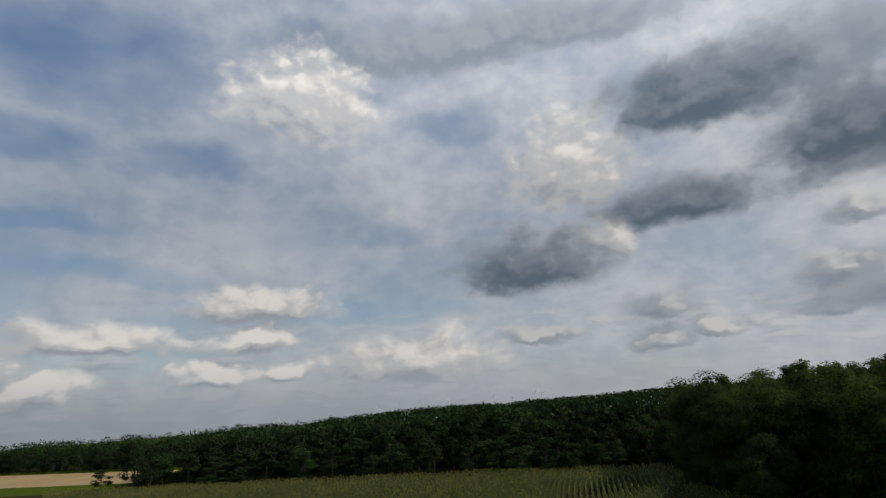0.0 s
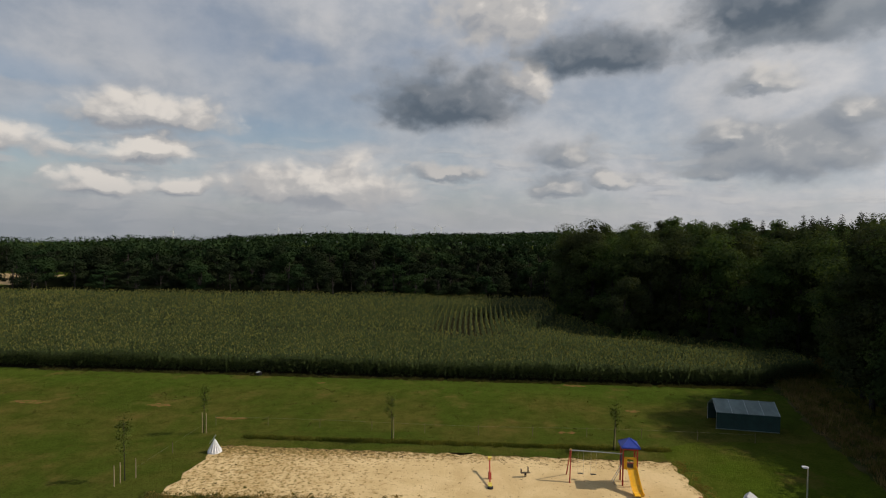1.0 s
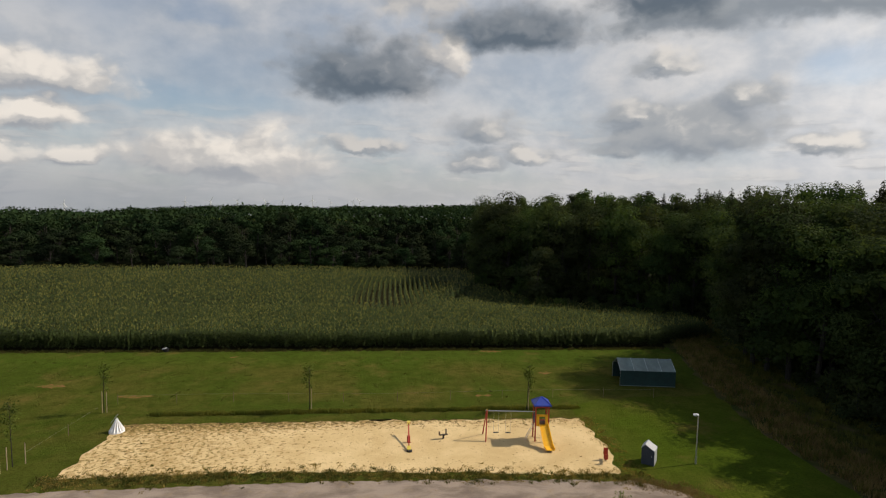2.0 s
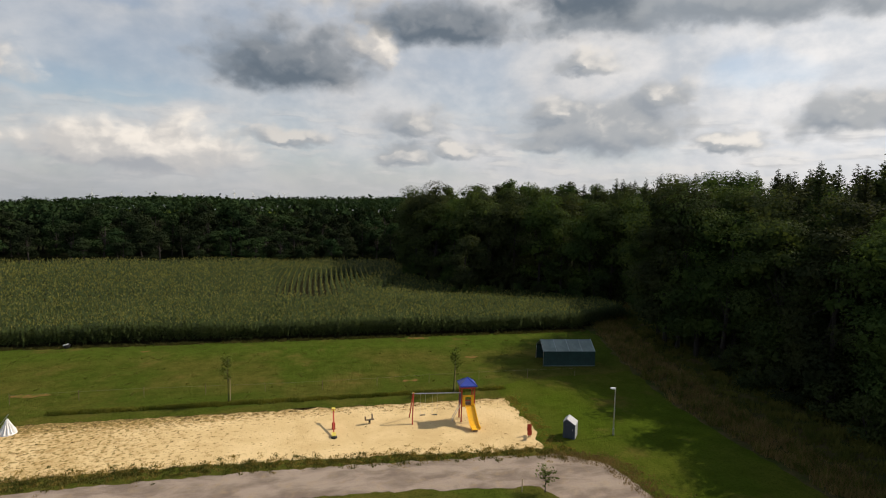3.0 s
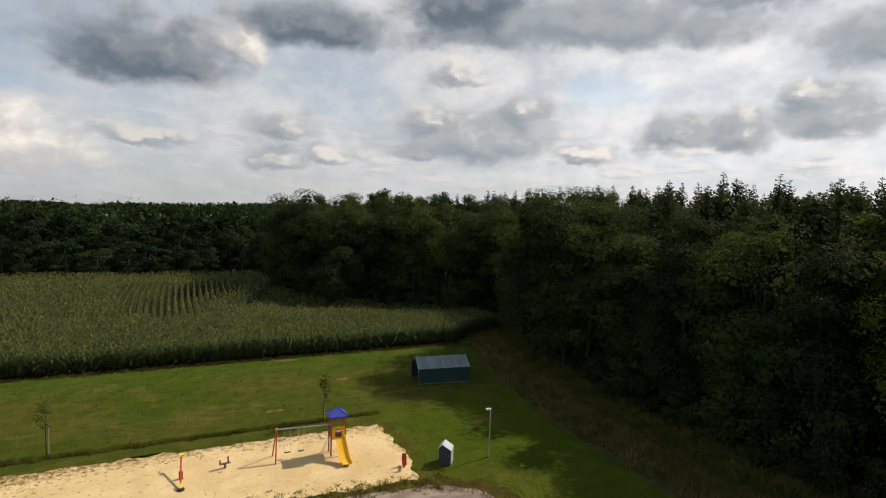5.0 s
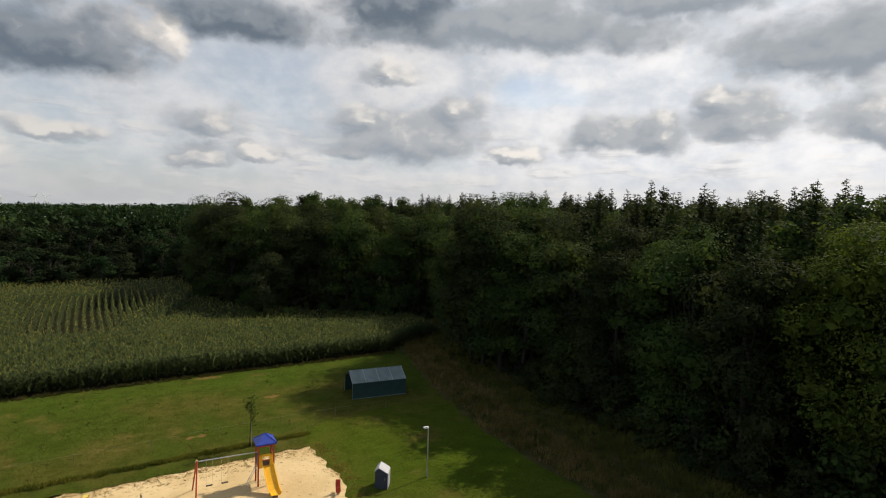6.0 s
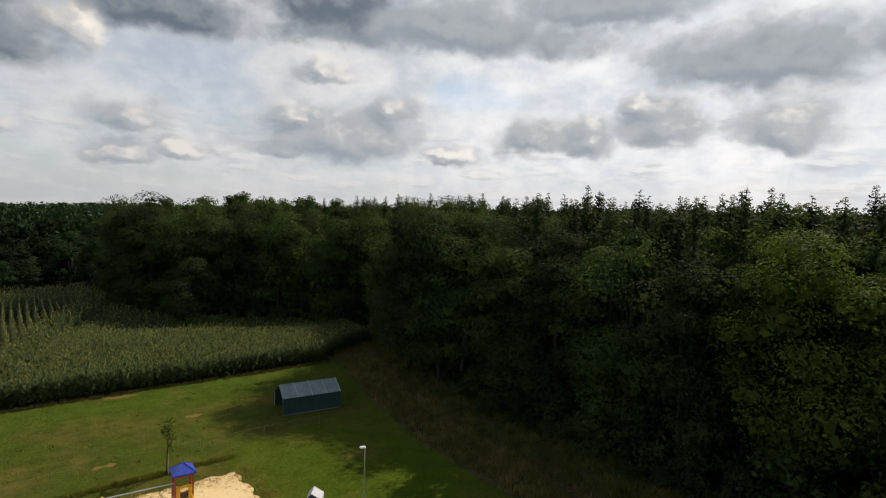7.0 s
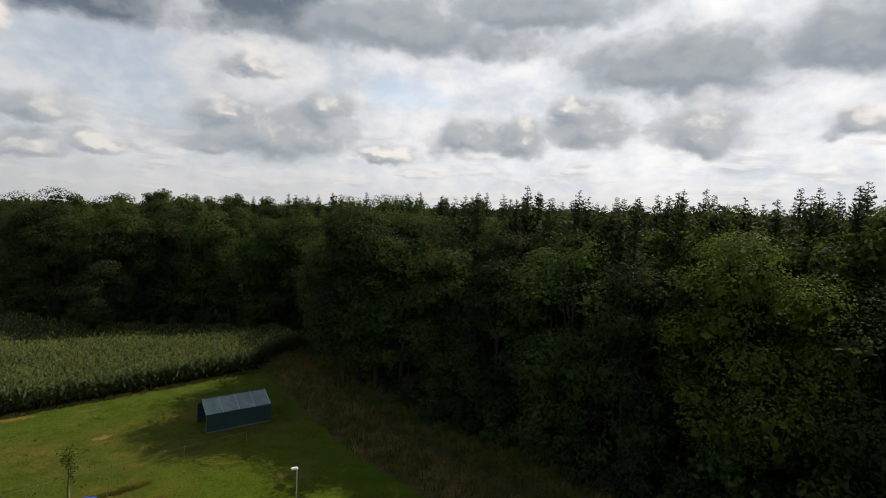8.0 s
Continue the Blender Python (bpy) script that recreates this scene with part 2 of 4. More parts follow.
def sand_build(g):
    p = where(g)
    wide = g.noise(p, 0.25, 5.0, 0.6, 0.5).outputs["Fac"]
    mid = g.noise(p, 1.6, 6.0, 0.7).outputs["Fac"]
    fine = g.noise(p, 14.0, 5.0, 0.7).outputs["Fac"]
    col = g.mix(g.ramp(wide, 0.35, 0.65), (0.52, 0.385, 0.195), (0.63, 0.485, 0.265))
    xy = g.add("ShaderNodeSeparateXYZ", {0: p})
    west = g.math("ADD", g.ramp(xy.outputs[0], -20, 2, 0.13, -0.04), g.ramp(xy.outputs[1], 44.2, 47.6, -0.02, 0.17))
    west = g.math("ADD", west, g.ramp(xy.outputs[1], 36.2, 38.8, 0.12, 0.0))
    weeds = g.math("ADD", mid, west)
    col = g.mix(g.ramp(weeds, 0.55, 0.76, 0.0, 0.75), col, (0.265, 0.170, 0.060))
    col = g.mix(g.ramp(fine, 0.45, 0.75, 0.0, 0.35), col, (0.34, 0.25, 0.12))
    speck = g.math("ADD", g.noise(g.vec("ADD", p, (5, 3, 0)), 3.2, 4.0, 0.6).outputs["Fac"], g.math("MULTIPLY", west, 0.55))
    col = g.mix(g.ramp(speck, 0.585, 0.66, 0.0, 0.85), col, (0.15, 0.115, 0.038))
    return coat(g, col, 0.95, bump=g.math("ADD", g.math("MULTIPLY", mid, 2.0), g.math("SUBTRACT", fine, speck)), depth=0.025, gloss=0.0)


def gravel_build(g):
    p = where(g)
    worn = g.noise(g.vec("MULTIPLY", p, (0.5, 1.0, 1)), 0.6, 6.0, 0.65, 0.3).outputs["Fac"]
    mid = g.noise(p, 1.1, 6.0, 0.7).outputs["Fac"]
    grit = g.noise(p, 18.0, 4.0, 0.75).outputs["Fac"]
    col = g.mix(g.ramp(worn, 0.36, 0.62), (0.165, 0.130, 0.105), (0.30, 0.245, 0.20))
    col = g.mix(g.ramp(mid, 0.50, 0.72, 0.0, 0.65), col, (0.30, 0.225, 0.14))
    col = g.mix(g.ramp(grit, 0.5, 0.7, 0.0, 0.55), col, (0.12, 0.10, 0.085))
    return coat(g, col, 0.92, bump=g.math("ADD", grit, mid), depth=0.03, gloss=0.1)


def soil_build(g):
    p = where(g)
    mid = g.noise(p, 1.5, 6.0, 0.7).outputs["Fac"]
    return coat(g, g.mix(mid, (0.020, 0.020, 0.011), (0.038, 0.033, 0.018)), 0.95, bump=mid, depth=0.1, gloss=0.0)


def scrub_build(g):
    p = where(g)
    wide = g.noise(p, 0.3, 5.0, 0.65).outputs["Fac"]
    fine = g.noise(p, 5.0, 6.0, 0.75).outputs["Fac"]
    col = g.mix(g.ramp(wide, 0.4, 0.62), (0.048, 0.062, 0.018), (0.105, 0.082, 0.038))
    col = g.mix(g.ramp(fine, 0.45, 0.75, 0.0, 0.7), col, (0.035, 0.034, 0.014))
    return coat(g, col, 0.95, bump=fine, depth=0.25, gloss=0.0)


LAWN = surface("lawn", meadow((0.060, 0.090, 0.010), (0.078, 0.092, 0.014), (0.024, 0.041, 0.005)))
GRASS, SAND, GRAVEL = surface("grass", meadow((0.056, 0.080, 0.012), (0.094, 0.088, 0.020), (0.026, 0.034, 0.006))), surface("sand", sand_build), surface("gravel", gravel_build)
SOIL, SCRUB = surface("soil", soil_build), surface("scrub", scrub_build)


# leaf litter with the shade under the canopy put into its colour
def shaded_litter_build(g):
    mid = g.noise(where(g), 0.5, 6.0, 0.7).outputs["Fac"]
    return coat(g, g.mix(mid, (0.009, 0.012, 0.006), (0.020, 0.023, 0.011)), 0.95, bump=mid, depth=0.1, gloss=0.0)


SHADED_LITTER = surface("shaded_leaf_litter", shaded_litter_build)
BARK = plain("bark", (0.026, 0.022, 0.017), 0.95, wear=0.4, scale=2.0, depth=0.05)
LEAF = foliage("broad_leaves", (0.022, 0.038, 0.016), (0.060, 0.082, 0.026), 0.32, mottle=0.15, clump=0.3)
LEAF_YOUNG = foliage("bright_leaves", (0.030, 0.047, 0.012), (0.100, 0.134, 0.024), 0.26, vary=0.15, mottle=0.16)
NEEDLES = foliage("needles", (0.021, 0.033, 0.016), (0.050, 0.068, 0.026), 0.22)
FAR_LEAF = foliage("far_leaves", (0.013, 0.024, 0.012), (0.026, 0.040, 0.017), 0.12, clump=0.12, gloss=0.0)
CORN_LEAF = foliage("maize_leaves", (0.016, 0.032, 0.008), (0.084, 0.126, 0.029), 0.14, 0.6, gloss=0.05, mottle=0.6)
TASSEL = foliage("maize_tassels", (0.11, 0.108, 0.04), (0.20, 0.178, 0.072), 0.2)
WEED = foliage("weed_blades", (0.050, 0.066, 0.014), (0.13, 0.125, 0.030), 0.3)
DRY_WEED = foliage("dry_blades", (0.11, 0.085, 0.032), (0.24, 0.175, 0.07), 0.3)
STUBBLE = plain("stubble", (0.30, 0.21, 0.09), 0.95, wear=0.2, scale=0.05, depth=0.02)


# ---- building helpers ----
def link_mesh(name, verts, faces, material, parent=None, label=""):
    """A mesh object from arrays: verts n x 3, faces m x k."""
    me = bpy.data.meshes.new(name)
    verts, faces = np.asarray(verts, dtype=np.float32), np.asarray(faces, dtype=np.int32)
    n, k = faces.shape
    me.vertices.add(len(verts))
    me.vertices.foreach_set("co", verts.ravel())
    me.loops.add(n * k)
    me.loops.foreach_set("vertex_index", faces.ravel())
    me.polygons.add(n)
    me.polygons.foreach_set("loop_start", np.arange(0, n * k, k, dtype=np.int32))
    me.polygons.foreach_set("loop_total", np.full(n, k, dtype=np.int32))
    me.update(calc_edges=True)
    me.materials.append(material)
    ob = new(name, me)
    if parent:
        ob.parent = parent
    return tagged(ob, label)


def part(name, bm, material, parent=None, label="", smooth=False):
    me = bpy.data.meshes.new(name)
    bmesh.ops.recalc_face_normals(bm, faces=bm.faces)
    bm.to_mesh(me)
    bm.free()
    me.materials.append(material)
    if smooth:
        me.polygons.foreach_set("use_smooth", [True] * len(me.polygons))
    ob = new(name, me)
    if parent:
        ob.parent = parent
    return tagged(ob, label)


def thing(name, x, y, z, label, category, group="", turn=0.0):
    ob = new(name)
    ob.empty_display_size = 0.3
    ob.matrix_basis = pose(x, y, z, 0, 0, turn)
    return tagged(ob, label, category, group)


def unit(v):
    return v / np.maximum(np.linalg.norm(v, axis=-1, keepdims=True), 1e-9)


def leaf_quads(rng, centres, normals, length, width, toss=0.55):
    """Diamond leaves at the centres, facing roughly along the normals."""
    n = len(centres)
    nor = unit(normals + rng.normal(0, toss, (n, 3)))
    a = unit(np.cross(nor, rng.normal(0, 1, (n, 3))))
    b = np.cross(nor, a)
    le = (length * rng.uniform(0.6, 1.4, n))[:, None]
    wi = (width * rng.uniform(0.6, 1.4, n))[:, None]
    sag = nor * le * 0.18
    v = np.stack([centres - a * le - sag, centres + b * wi, centres + a * le - sag, centres - b * wi], axis=1)
    f = np.arange(4 * n).reshape(n, 4)
    return v.reshape(-1, 3), f


def stick(bm, p, q, r0, r1, sides=6):
    """A tapered round bar from p to q."""
    p, q = Vector(p), Vector(q)
    m = Matrix.Translation((p + q) / 2) @ (q - p).to_track_quat("Z", "Y").to_matrix().to_4x4()
    bmesh.ops.create_cone(bm, cap_ends=True, segments=sides, radius1=r0, radius2=r1, depth=(q - p).length, matrix=m)


def box(bm, cx, cy, cz, sx, sy, sz, m=None, bevel=0.0):
    mat = (m or Matrix.Identity(4)) @ Matrix.Translation((cx, cy, cz)) @ Matrix.Diagonal((sx, sy, sz, 1))
    made = bmesh.ops.create_cube(bm, size=1.0, matrix=mat)["verts"]
    if bevel:
        edges = list({e for v in made for e in v.link_edges})
        bmesh.ops.bevel(bm, geom=edges, offset=bevel, segments=2, affect="EDGES")


# ---- ground ----
def sheet(name, outline, z, material, label, category, step=1.5, ragged=0.5, seed=1, wave=0.8):
    """A level patch of ground with an uneven rim and a gently humped surface."""
    pts = []
    n = len(outline)
    for i in range(n):
        a, b = Vector(outline[i]), Vector(outline[(i + 1) % n])
        k = max(1, int((b - a).length / step))
        out = Vector(((b - a).y, -(b - a).x)).normalized()
        for j in range(k):
            p = a.lerp(b, j / k)
            s = noise.noise((p.x * wave + seed * 7, p.y * wave, 0)) + 0.5 * noise.noise((p.x * wave * 3.1, p.y * wave * 3.1, seed))
            pts.append(p + out * ragged * s)
    bm = bmesh.new()
    face = bm.faces.new([bm.verts.new((p.x, p.y, z)) for p in pts])
    bmesh.ops.triangulate(bm, faces=[face])
    ob = part(name, bm, material)
    for poly in ob.data.polygons:
        if poly.normal.z < 0:
            poly.flip()
    return tagged(ob, label, category, kind="structure")


def make_ground():
    rings = [40, 90, 160, 260, 400, 700, 1200, 2200, 3500, 4900]
    fall = [0, 0, 0, 0, 0, -4, -14, -50, -90, -125]       # the land drops gently beyond the woods
    bm = bmesh.new()
    seg = 48
    loops = []
    for r, z in zip(rings, fall):
        loops.append([bm.verts.new((r * math.cos(2 * math.pi * k / seg), 40 + r * math.sin(2 * math.pi * k / seg), z)) for k in range(seg)])
    mid = bm.verts.new((0, 40, 0))
    for k in range(seg):
        bm.faces.new((mid, loops[0][k], loops[0][(k + 1) % seg]))
        for a, b in zip(loops, loops[1:]):
            bm.faces.new((a[k], b[k], b[(k + 1) % seg], a[(k + 1) % seg]))
    tagged(part("ground", bm, GRASS), "mown green meadow with dry and dark patches", "meadow", kind="structure")


make_ground()
sheet("lawn", [(16.2, 36.2), (20.6, 33.4), (21.4, 25), (21.6, 5), (33.2, 5), (32.4, 30), (32.4, 42), (34.2, 53), (22, 52.4), (16.8, 50.4)], 0.004, LAWN, "fresh green mown lawn round the lamp and booth", "lawn", 0.8, 0.5, 21)
sheet("sand_pit", [(-24.6, 37.7), (-17.6, 37.9), (-8, 38.1), (3.2, 37.2), (16.2, 36.3), (17.2, 40), (16.9, 47.2), (-24.4, 47.5)], 0.012, SAND, "pale yellow playground sand with weeds along its rim", "sand pit", 0.35, 0.45, 3)
sheet("track", [(-70, 29.0), (-30, 31.2), (-8, 32.4), (3, 32.3), (12.5, 31.2), (20.4, 30.6), (20.0, 33.2), (17.0, 35.2), (7, 36.0), (-5, 36.4), (-16, 36.2), (-40, 35.6), (-70, 34.0)],
      0.008, GRAVEL, "grey-brown gravel track with pale dusty wheel lines", "track", 0.4, 0.3, 5)
sheet("side_track", [(13.6, 31.6), (15.2, 27), (15.5, 12), (21, 12), (20.8, 26), (20.3, 31.4)], 0.012, GRAVEL, "grey-brown gravel side track leading off", "track", 0.4, 0.3, 6)
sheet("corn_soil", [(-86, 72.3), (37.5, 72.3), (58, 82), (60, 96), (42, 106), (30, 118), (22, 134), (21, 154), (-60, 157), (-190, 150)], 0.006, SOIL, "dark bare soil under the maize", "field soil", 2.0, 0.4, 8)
sheet("scrub_ground", [(33.5, -30), (32.2, 30), (32.2, 42), (34.5, 55), (38.0, 68), (39, 75), (56, 80), (57, 88), (50, 70), (48, 40), (47.5, -30)],
      0.010, SCRUB, "rough brown and green scrub strip before the wood", "scrub", 1.0, 0.7, 11)
# near-black floor, standing in for shade beneath the crowns
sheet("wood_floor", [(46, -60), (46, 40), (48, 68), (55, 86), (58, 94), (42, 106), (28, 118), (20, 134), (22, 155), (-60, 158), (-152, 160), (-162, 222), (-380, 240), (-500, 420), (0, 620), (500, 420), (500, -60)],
      0.014, SHADED_LITTER, "leaf litter on the floor of the wood, coloured dark for the canopy's shade", "wood floor", 3.0, 0.7, 13)
sheet("stubble_field", [(-330, 172), (-150, 172), (-163, 210), (-330, 222)], 0.006, STUBBLE, "harvested pale straw-coloured stubble field", "stubble field", 6, 1.0, 4)


# ---- trees ----
def broadleaf(seed, height, radius, leaves, size, lobes=34, base=0.14, lump=1.0, trunk_r=0.28, narrow=0.34):
    """A broad crown of leafy clumps over a trunk with limbs. Returns trunk and crown meshes' arrays."""
    rng = np.random.default_rng(seed)
    mid, half = height * (base + 1) / 2, height * (1 - base) / 2
    # clump centres spread through an egg-shaped crown, most of them near its skin
    d = unit(rng.normal(0, 1, (lobes, 3)))
    r = rng.uniform(0.45, 1.0, lobes) ** 0.5
    c = d * r[:, None] * np.array([radius * 0.80, radius * 0.80, half * 0.86])
    taper = 1 - narrow * np.clip(c[:, 2] / half, 0, 1)
    c[:, :2] *= taper[:, None]
    c += rng.normal(0, 0.25, c.shape)
    c[:, 2] += mid
    lr = rng.uniform(0.22, 0.46, lobes) * radius * lump
    pick = rng.choice(lobes, leaves, p=lr ** 2 / (lr ** 2).sum())
    w = rng.normal(0, 1, (leaves, 3))
    w[:, 2] = np.abs(w[:, 2]) * np.where(rng.uniform(0, 1, leaves) < 0.20, -0.8, 1.0)      # most leaves on the clumps' upper sides
    w = unit(w)
    dist = (lr[pick] * np.clip(rng.normal(0.96, 0.11, leaves), 0.5, 1.35))[:, None]
    pts = c[pick] + w * dist * np.array([1, 1, 0.64])
    v, f = leaf_quads(rng, pts, w * 0.8 + np.array([0, 0, 0.55]), size, size * 0.62, 0.32)
    # coarse foliage deep in the clumps closes the crown
    inner = int(lobes * 42)
    pick = rng.integers(0, lobes, inner)
    w = unit(rng.normal(0, 1, (inner, 3)))
    pts = c[pick] * np.array([0.96, 0.96, 1.0]) - np.array([0, 0, 0.12]) * lr[pick][:, None] + w * np.array([1, 1, 0.7]) * (lr[pick] * rng.uniform(0.0, 1.0, inner) ** 0.6 * 0.78)[:, None]
    coarse = 0.062 * radius * lump ** 0.5
    v2, f2 = leaf_quads(rng, pts, w, coarse, coarse * 0.76, 0.8)
    f = np.concatenate([f, f2 + len(v)])
    v = np.concatenate([v, v2])
    bm = bmesh.new()
    lean = Vector((rng.normal(0, 0.3), rng.normal(0, 0.3), 0))
    fork = Vector((0, 0, height * 0.45)) + lean
    stick(bm, (0, 0, -0.1), fork, trunk_r, trunk_r * 0.6, 8)
    stick(bm, fork, fork + Vector((0, 0, height * 0.35)), trunk_r * 0.6, trunk_r * 0.15, 6)
    for k in rng.choice(lobes, min(9, lobes), replace=False):
        s = Vector((0, 0, height * rng.uniform(0.2, 0.5))) + lean * 0.5
        stick(bm, s, Vector(c[k]), trunk_r * 0.32, trunk_r * 0.08, 5)
    return bm, v, f


def conifer(seed, height, radius, size=0.42, boughs=380):
    """A spruce: dense drooping boughs round a straight stem, and open whorls of lifted twigs about the tip."""
    rng = np.random.default_rng(seed)
    bm = bmesh.new()
    stick(bm, (0, 0, -0.1), (0, 0, height), 0.2, 0.02, 6)
    vs = []

    def bough(z, a, r, lift, width, segs):
        out = np.array([math.cos(a), math.sin(a), 0])
        side = np.array([-math.sin(a), math.cos(a), 0])
        for q in range(segs):
            t0, t1 = (q + 0.05) / segs, (q + 1.3) / segs
            p0 = out * r * t0 + np.array([0, 0, z - 0.30 * r * math.sin(t0 * 2.4) + lift * r * t0])
            p1 = out * r * t1 + np.array([0, 0, z - 0.30 * r * math.sin(t1 * 2.4) + lift * r * t1])
            w = width * (1.2 - 0.6 * t0) * rng.uniform(0.5, 1.5)
            for sg in (1, -1):
                drop = np.array([0, 0, -w * rng.uniform(0.1, 1.1)])
                vs.extend([p0, p1, (p0 + p1) / 2 + side * sg * w * 1.25 + drop + out * w * 0.5])

    for i in range(boughs):
        s = (i + rng.uniform(0, 1)) / boughs * 0.92
        reach = radius * (1 - s) ** 0.72 * (0.85 + 0.15 * math.sin(s * height * 5.0))
        bough(height * (0.30 + 0.70 * s), i * 2.39996 + rng.uniform(-0.5, 0.5), reach * rng.uniform(0.5, 1.2), 0.05 + 0.3 * s + rng.uniform(-0.12, 0.12), size * (1.05 - 0.72 * s), 3)
    for k in range(13):
        s = 0.78 + 0.205 * (k + rng.uniform(-0.4, 0.4)) / 12
        z = height * (0.30 + 0.70 * s)
        for q in range(5):
            bough(z + rng.uniform(-0.15, 0.15), q * 1.257 + k * 0.7 + rng.uniform(-0.4, 0.4), (radius * (1 - s) ** 0.8 * 1.05 + 0.10) * rng.uniform(0.45, 1.3), 0.25 + rng.uniform(-0.1, 0.25), 0.15, 2)
    vs = np.array(vs)
    return bm, vs, np.arange(len(vs)).reshape(-1, 3)


def plant_mould(name, built, material, label, category, crown="crown"):
    bm, v, f = built
    ob = thing(name, 0, 0, 0, label, category)
    part("trunk", bm, BARK, ob)
    link_mesh(crown, v, f, material, ob)
    return ob


def drop_mould(ob):
    for o in (*ob.children_recursive, ob):
        bpy.data.objects.remove(o)


def place(mould, x, y, scale, turn, label="", group="", z=0.0, stretch=1.0):
    made = copy_thing(mould, pose(x, y, z, 0, 0, turn))
    made.scale = (scale, scale, scale * stretch)
    return tagged(made, label, group=group)


EDGE = [(47, -22), (46.5, 0), (45.8, 16), (46.5, 32), (47.5, 46), (50.5, 57), (53.5, 66), (57, 77), (59.5, 89), (50, 100), (37, 110), (28, 121), (23, 133), (25, 146), (33, 160)]


def along(line, step):
    """Points at even steps on a polyline, with the way to its right."""
    out, left = [], 0.0
    for (ax, ay), (bx, by) in zip(line, line[1:]):
        a, b = Vector((ax, ay)), Vector((bx, by))
        d = b - a
        u = d.normalized()
        s = left
        while s < d.length:
            p = a + u * s
            out.append((p.x, p.y, u.y, -u.x))
            s += step
        left = s - d.length
    return out


def make_woods():
    rng = random.Random(5)
    near = [plant_mould("broadleaf_tree", broadleaf(10 + i, 22, 5.6, 13000, 0.125, 34, 0.03, lump=1.06, narrow=0.30), LEAF, "tall green broadleaf tree at the edge of the wood", "tree") for i in range(4)]
    bright = plant_mould("broadleaf_tree", broadleaf(31, 23, 6.6, 22000, 0.120, 36, 0.16, lump=1.0, narrow=0.20), LEAF_YOUNG, "broad light-green tree with sunlit crown at the wood's edge", "tree")
    pale = plant_mould("broadleaf_tree", broadleaf(37, 12.5, 5.4, 6000, 0.15, 26, -0.02, lump=0.95, narrow=0.4), LEAF, "low rounded green tree before the oaks", "tree")
    corner = [plant_mould("broadleaf_tree", broadleaf(20 + i, 22.5, 6.6, 9000, 0.165, 26, -0.02, lump=1.08), LEAF, "big round-crowned oak at the corner of the wood", "tree") for i in range(3)]
    bush = [plant_mould("bush", broadleaf(40 + i, 5, 2.6, 1100, 0.14, 14, -0.1, trunk_r=0.08), LEAF, "dark leafy bush at the foot of the wood", "bush") for i in range(2)]
    spruce = [plant_mould("spruce", conifer(60 + i, 24.8, 3.4, 0.27, 380), NEEDLES, "tall dark spruce with a thin pointed top", "conifer") for i in range(5)]
    second = [plant_mould("broadleaf_tree", broadleaf(90 + i, 22, 5.2, 4000, 0.18, 36, 0.25, lump=0.95), LEAF, "green broadleaf tree just inside the wood", "tree") for i in range(3)]
    mid = [plant_mould("broadleaf_tree", broadleaf(80 + i, 21.5, 5.0, 2200, 0.22, 26, 0.10), LEAF, "green broadleaf tree inside the wood", "tree") for i in range(3)]

    for i, (x, y, rx, ry) in enumerate(along(EDGE, 5.2)):
        j, o = rng.uniform(-1.0, 1.4), rng.uniform(-1, 1)
        if math.hypot(x - 46, y - 16) < 5:
            continue
        if y > 84:
            place(corner[i % 3], x + rx * j, y + ry * j + o, rng.uniform(0.86, 1.1), rng.uniform(0, 360), group="oaks at the corner of the wood")
        else:
            place(near[i % 4], x + rx * j, y + ry * j + o, (rng.uniform(0.90, 1.02) if 20 < y < 48 else rng.uniform(0.92, 1.08)), rng.uniform(0, 360), group="trees along the wood's edge")
    for i, (x, y, rx, ry) in enumerate(along(EDGE, 4.2)):
        j = rng.uniform(-4.2, -2.0)
        place(bush[i % 2], x + rx * j, y + ry * j, rng.uniform(0.55, 1.1), rng.uniform(0, 360), group="bushes along the wood's edge")
    for i, (x, y, rx, ry) in enumerate(along(EDGE, 5.0)):
        j = rng.uniform(-1.0, 4.5)
        place(bush[i % 2], x + rx * j, y + ry * j, rng.uniform(1.1, 1.7), rng.uniform(0, 360), group="bushes along the wood's edge")
    # dark undergrowth between the tall maize and the oaks
    for i, (x, y, rx, ry) in enumerate(along([(25, 101), (29, 99.5), (37, 97), (48, 90)], 2.4)):
        for j in (-1.0, -4.5):
            place(bush[i % 2], x + rx * j + rng.uniform(-1, 1), y + ry * j + rng.uniform(-1, 1), rng.uniform(0.35, 0.6), rng.uniform(0, 360), group="bushes along the wood's edge")
    place(pale, 28.6, 106.5, 1.0, 20)
    place(bright, 46.6, 17.2, 1.02, 40)
    # a tall close group casts its shade over the field shelter
    for k, (px, py, s) in enumerate(((46.0, 53.5, 0.98), (45.4, 57.0, 1.06), (45.2, 60.5, 1.10), (45.8, 64.0, 1.08), (47.5, 68.0, 1.04), (49.5, 55.5, 1.06), (49.6, 59.0, 1.10), (50.2, 63.0, 1.10))):
        place(near[(k + 1) % 4], px, py, s, 70 * k, group="trees along the wood's edge")
    place(near[0], 53.6, 61.5, 1.10, 200, group="trees along the wood's edge")
    place(corner[1], 52.5, 63.5, 1.05, 30, group="trees along the wood's edge")
    # second row of broadleaf trees, then spruces behind
    for i, (x, y, rx, ry) in enumerate(along(EDGE, 6.0)):
        j = rng.uniform(5, 8)
        kinds = second if y < 52 else mid
        place(kinds[i % 3], x + rx * j, y + ry * j, rng.uniform(0.96, 1.04) if y < 48 else rng.uniform(0.97, 1.07), rng.uniform(0, 360), group="trees inside the wood")
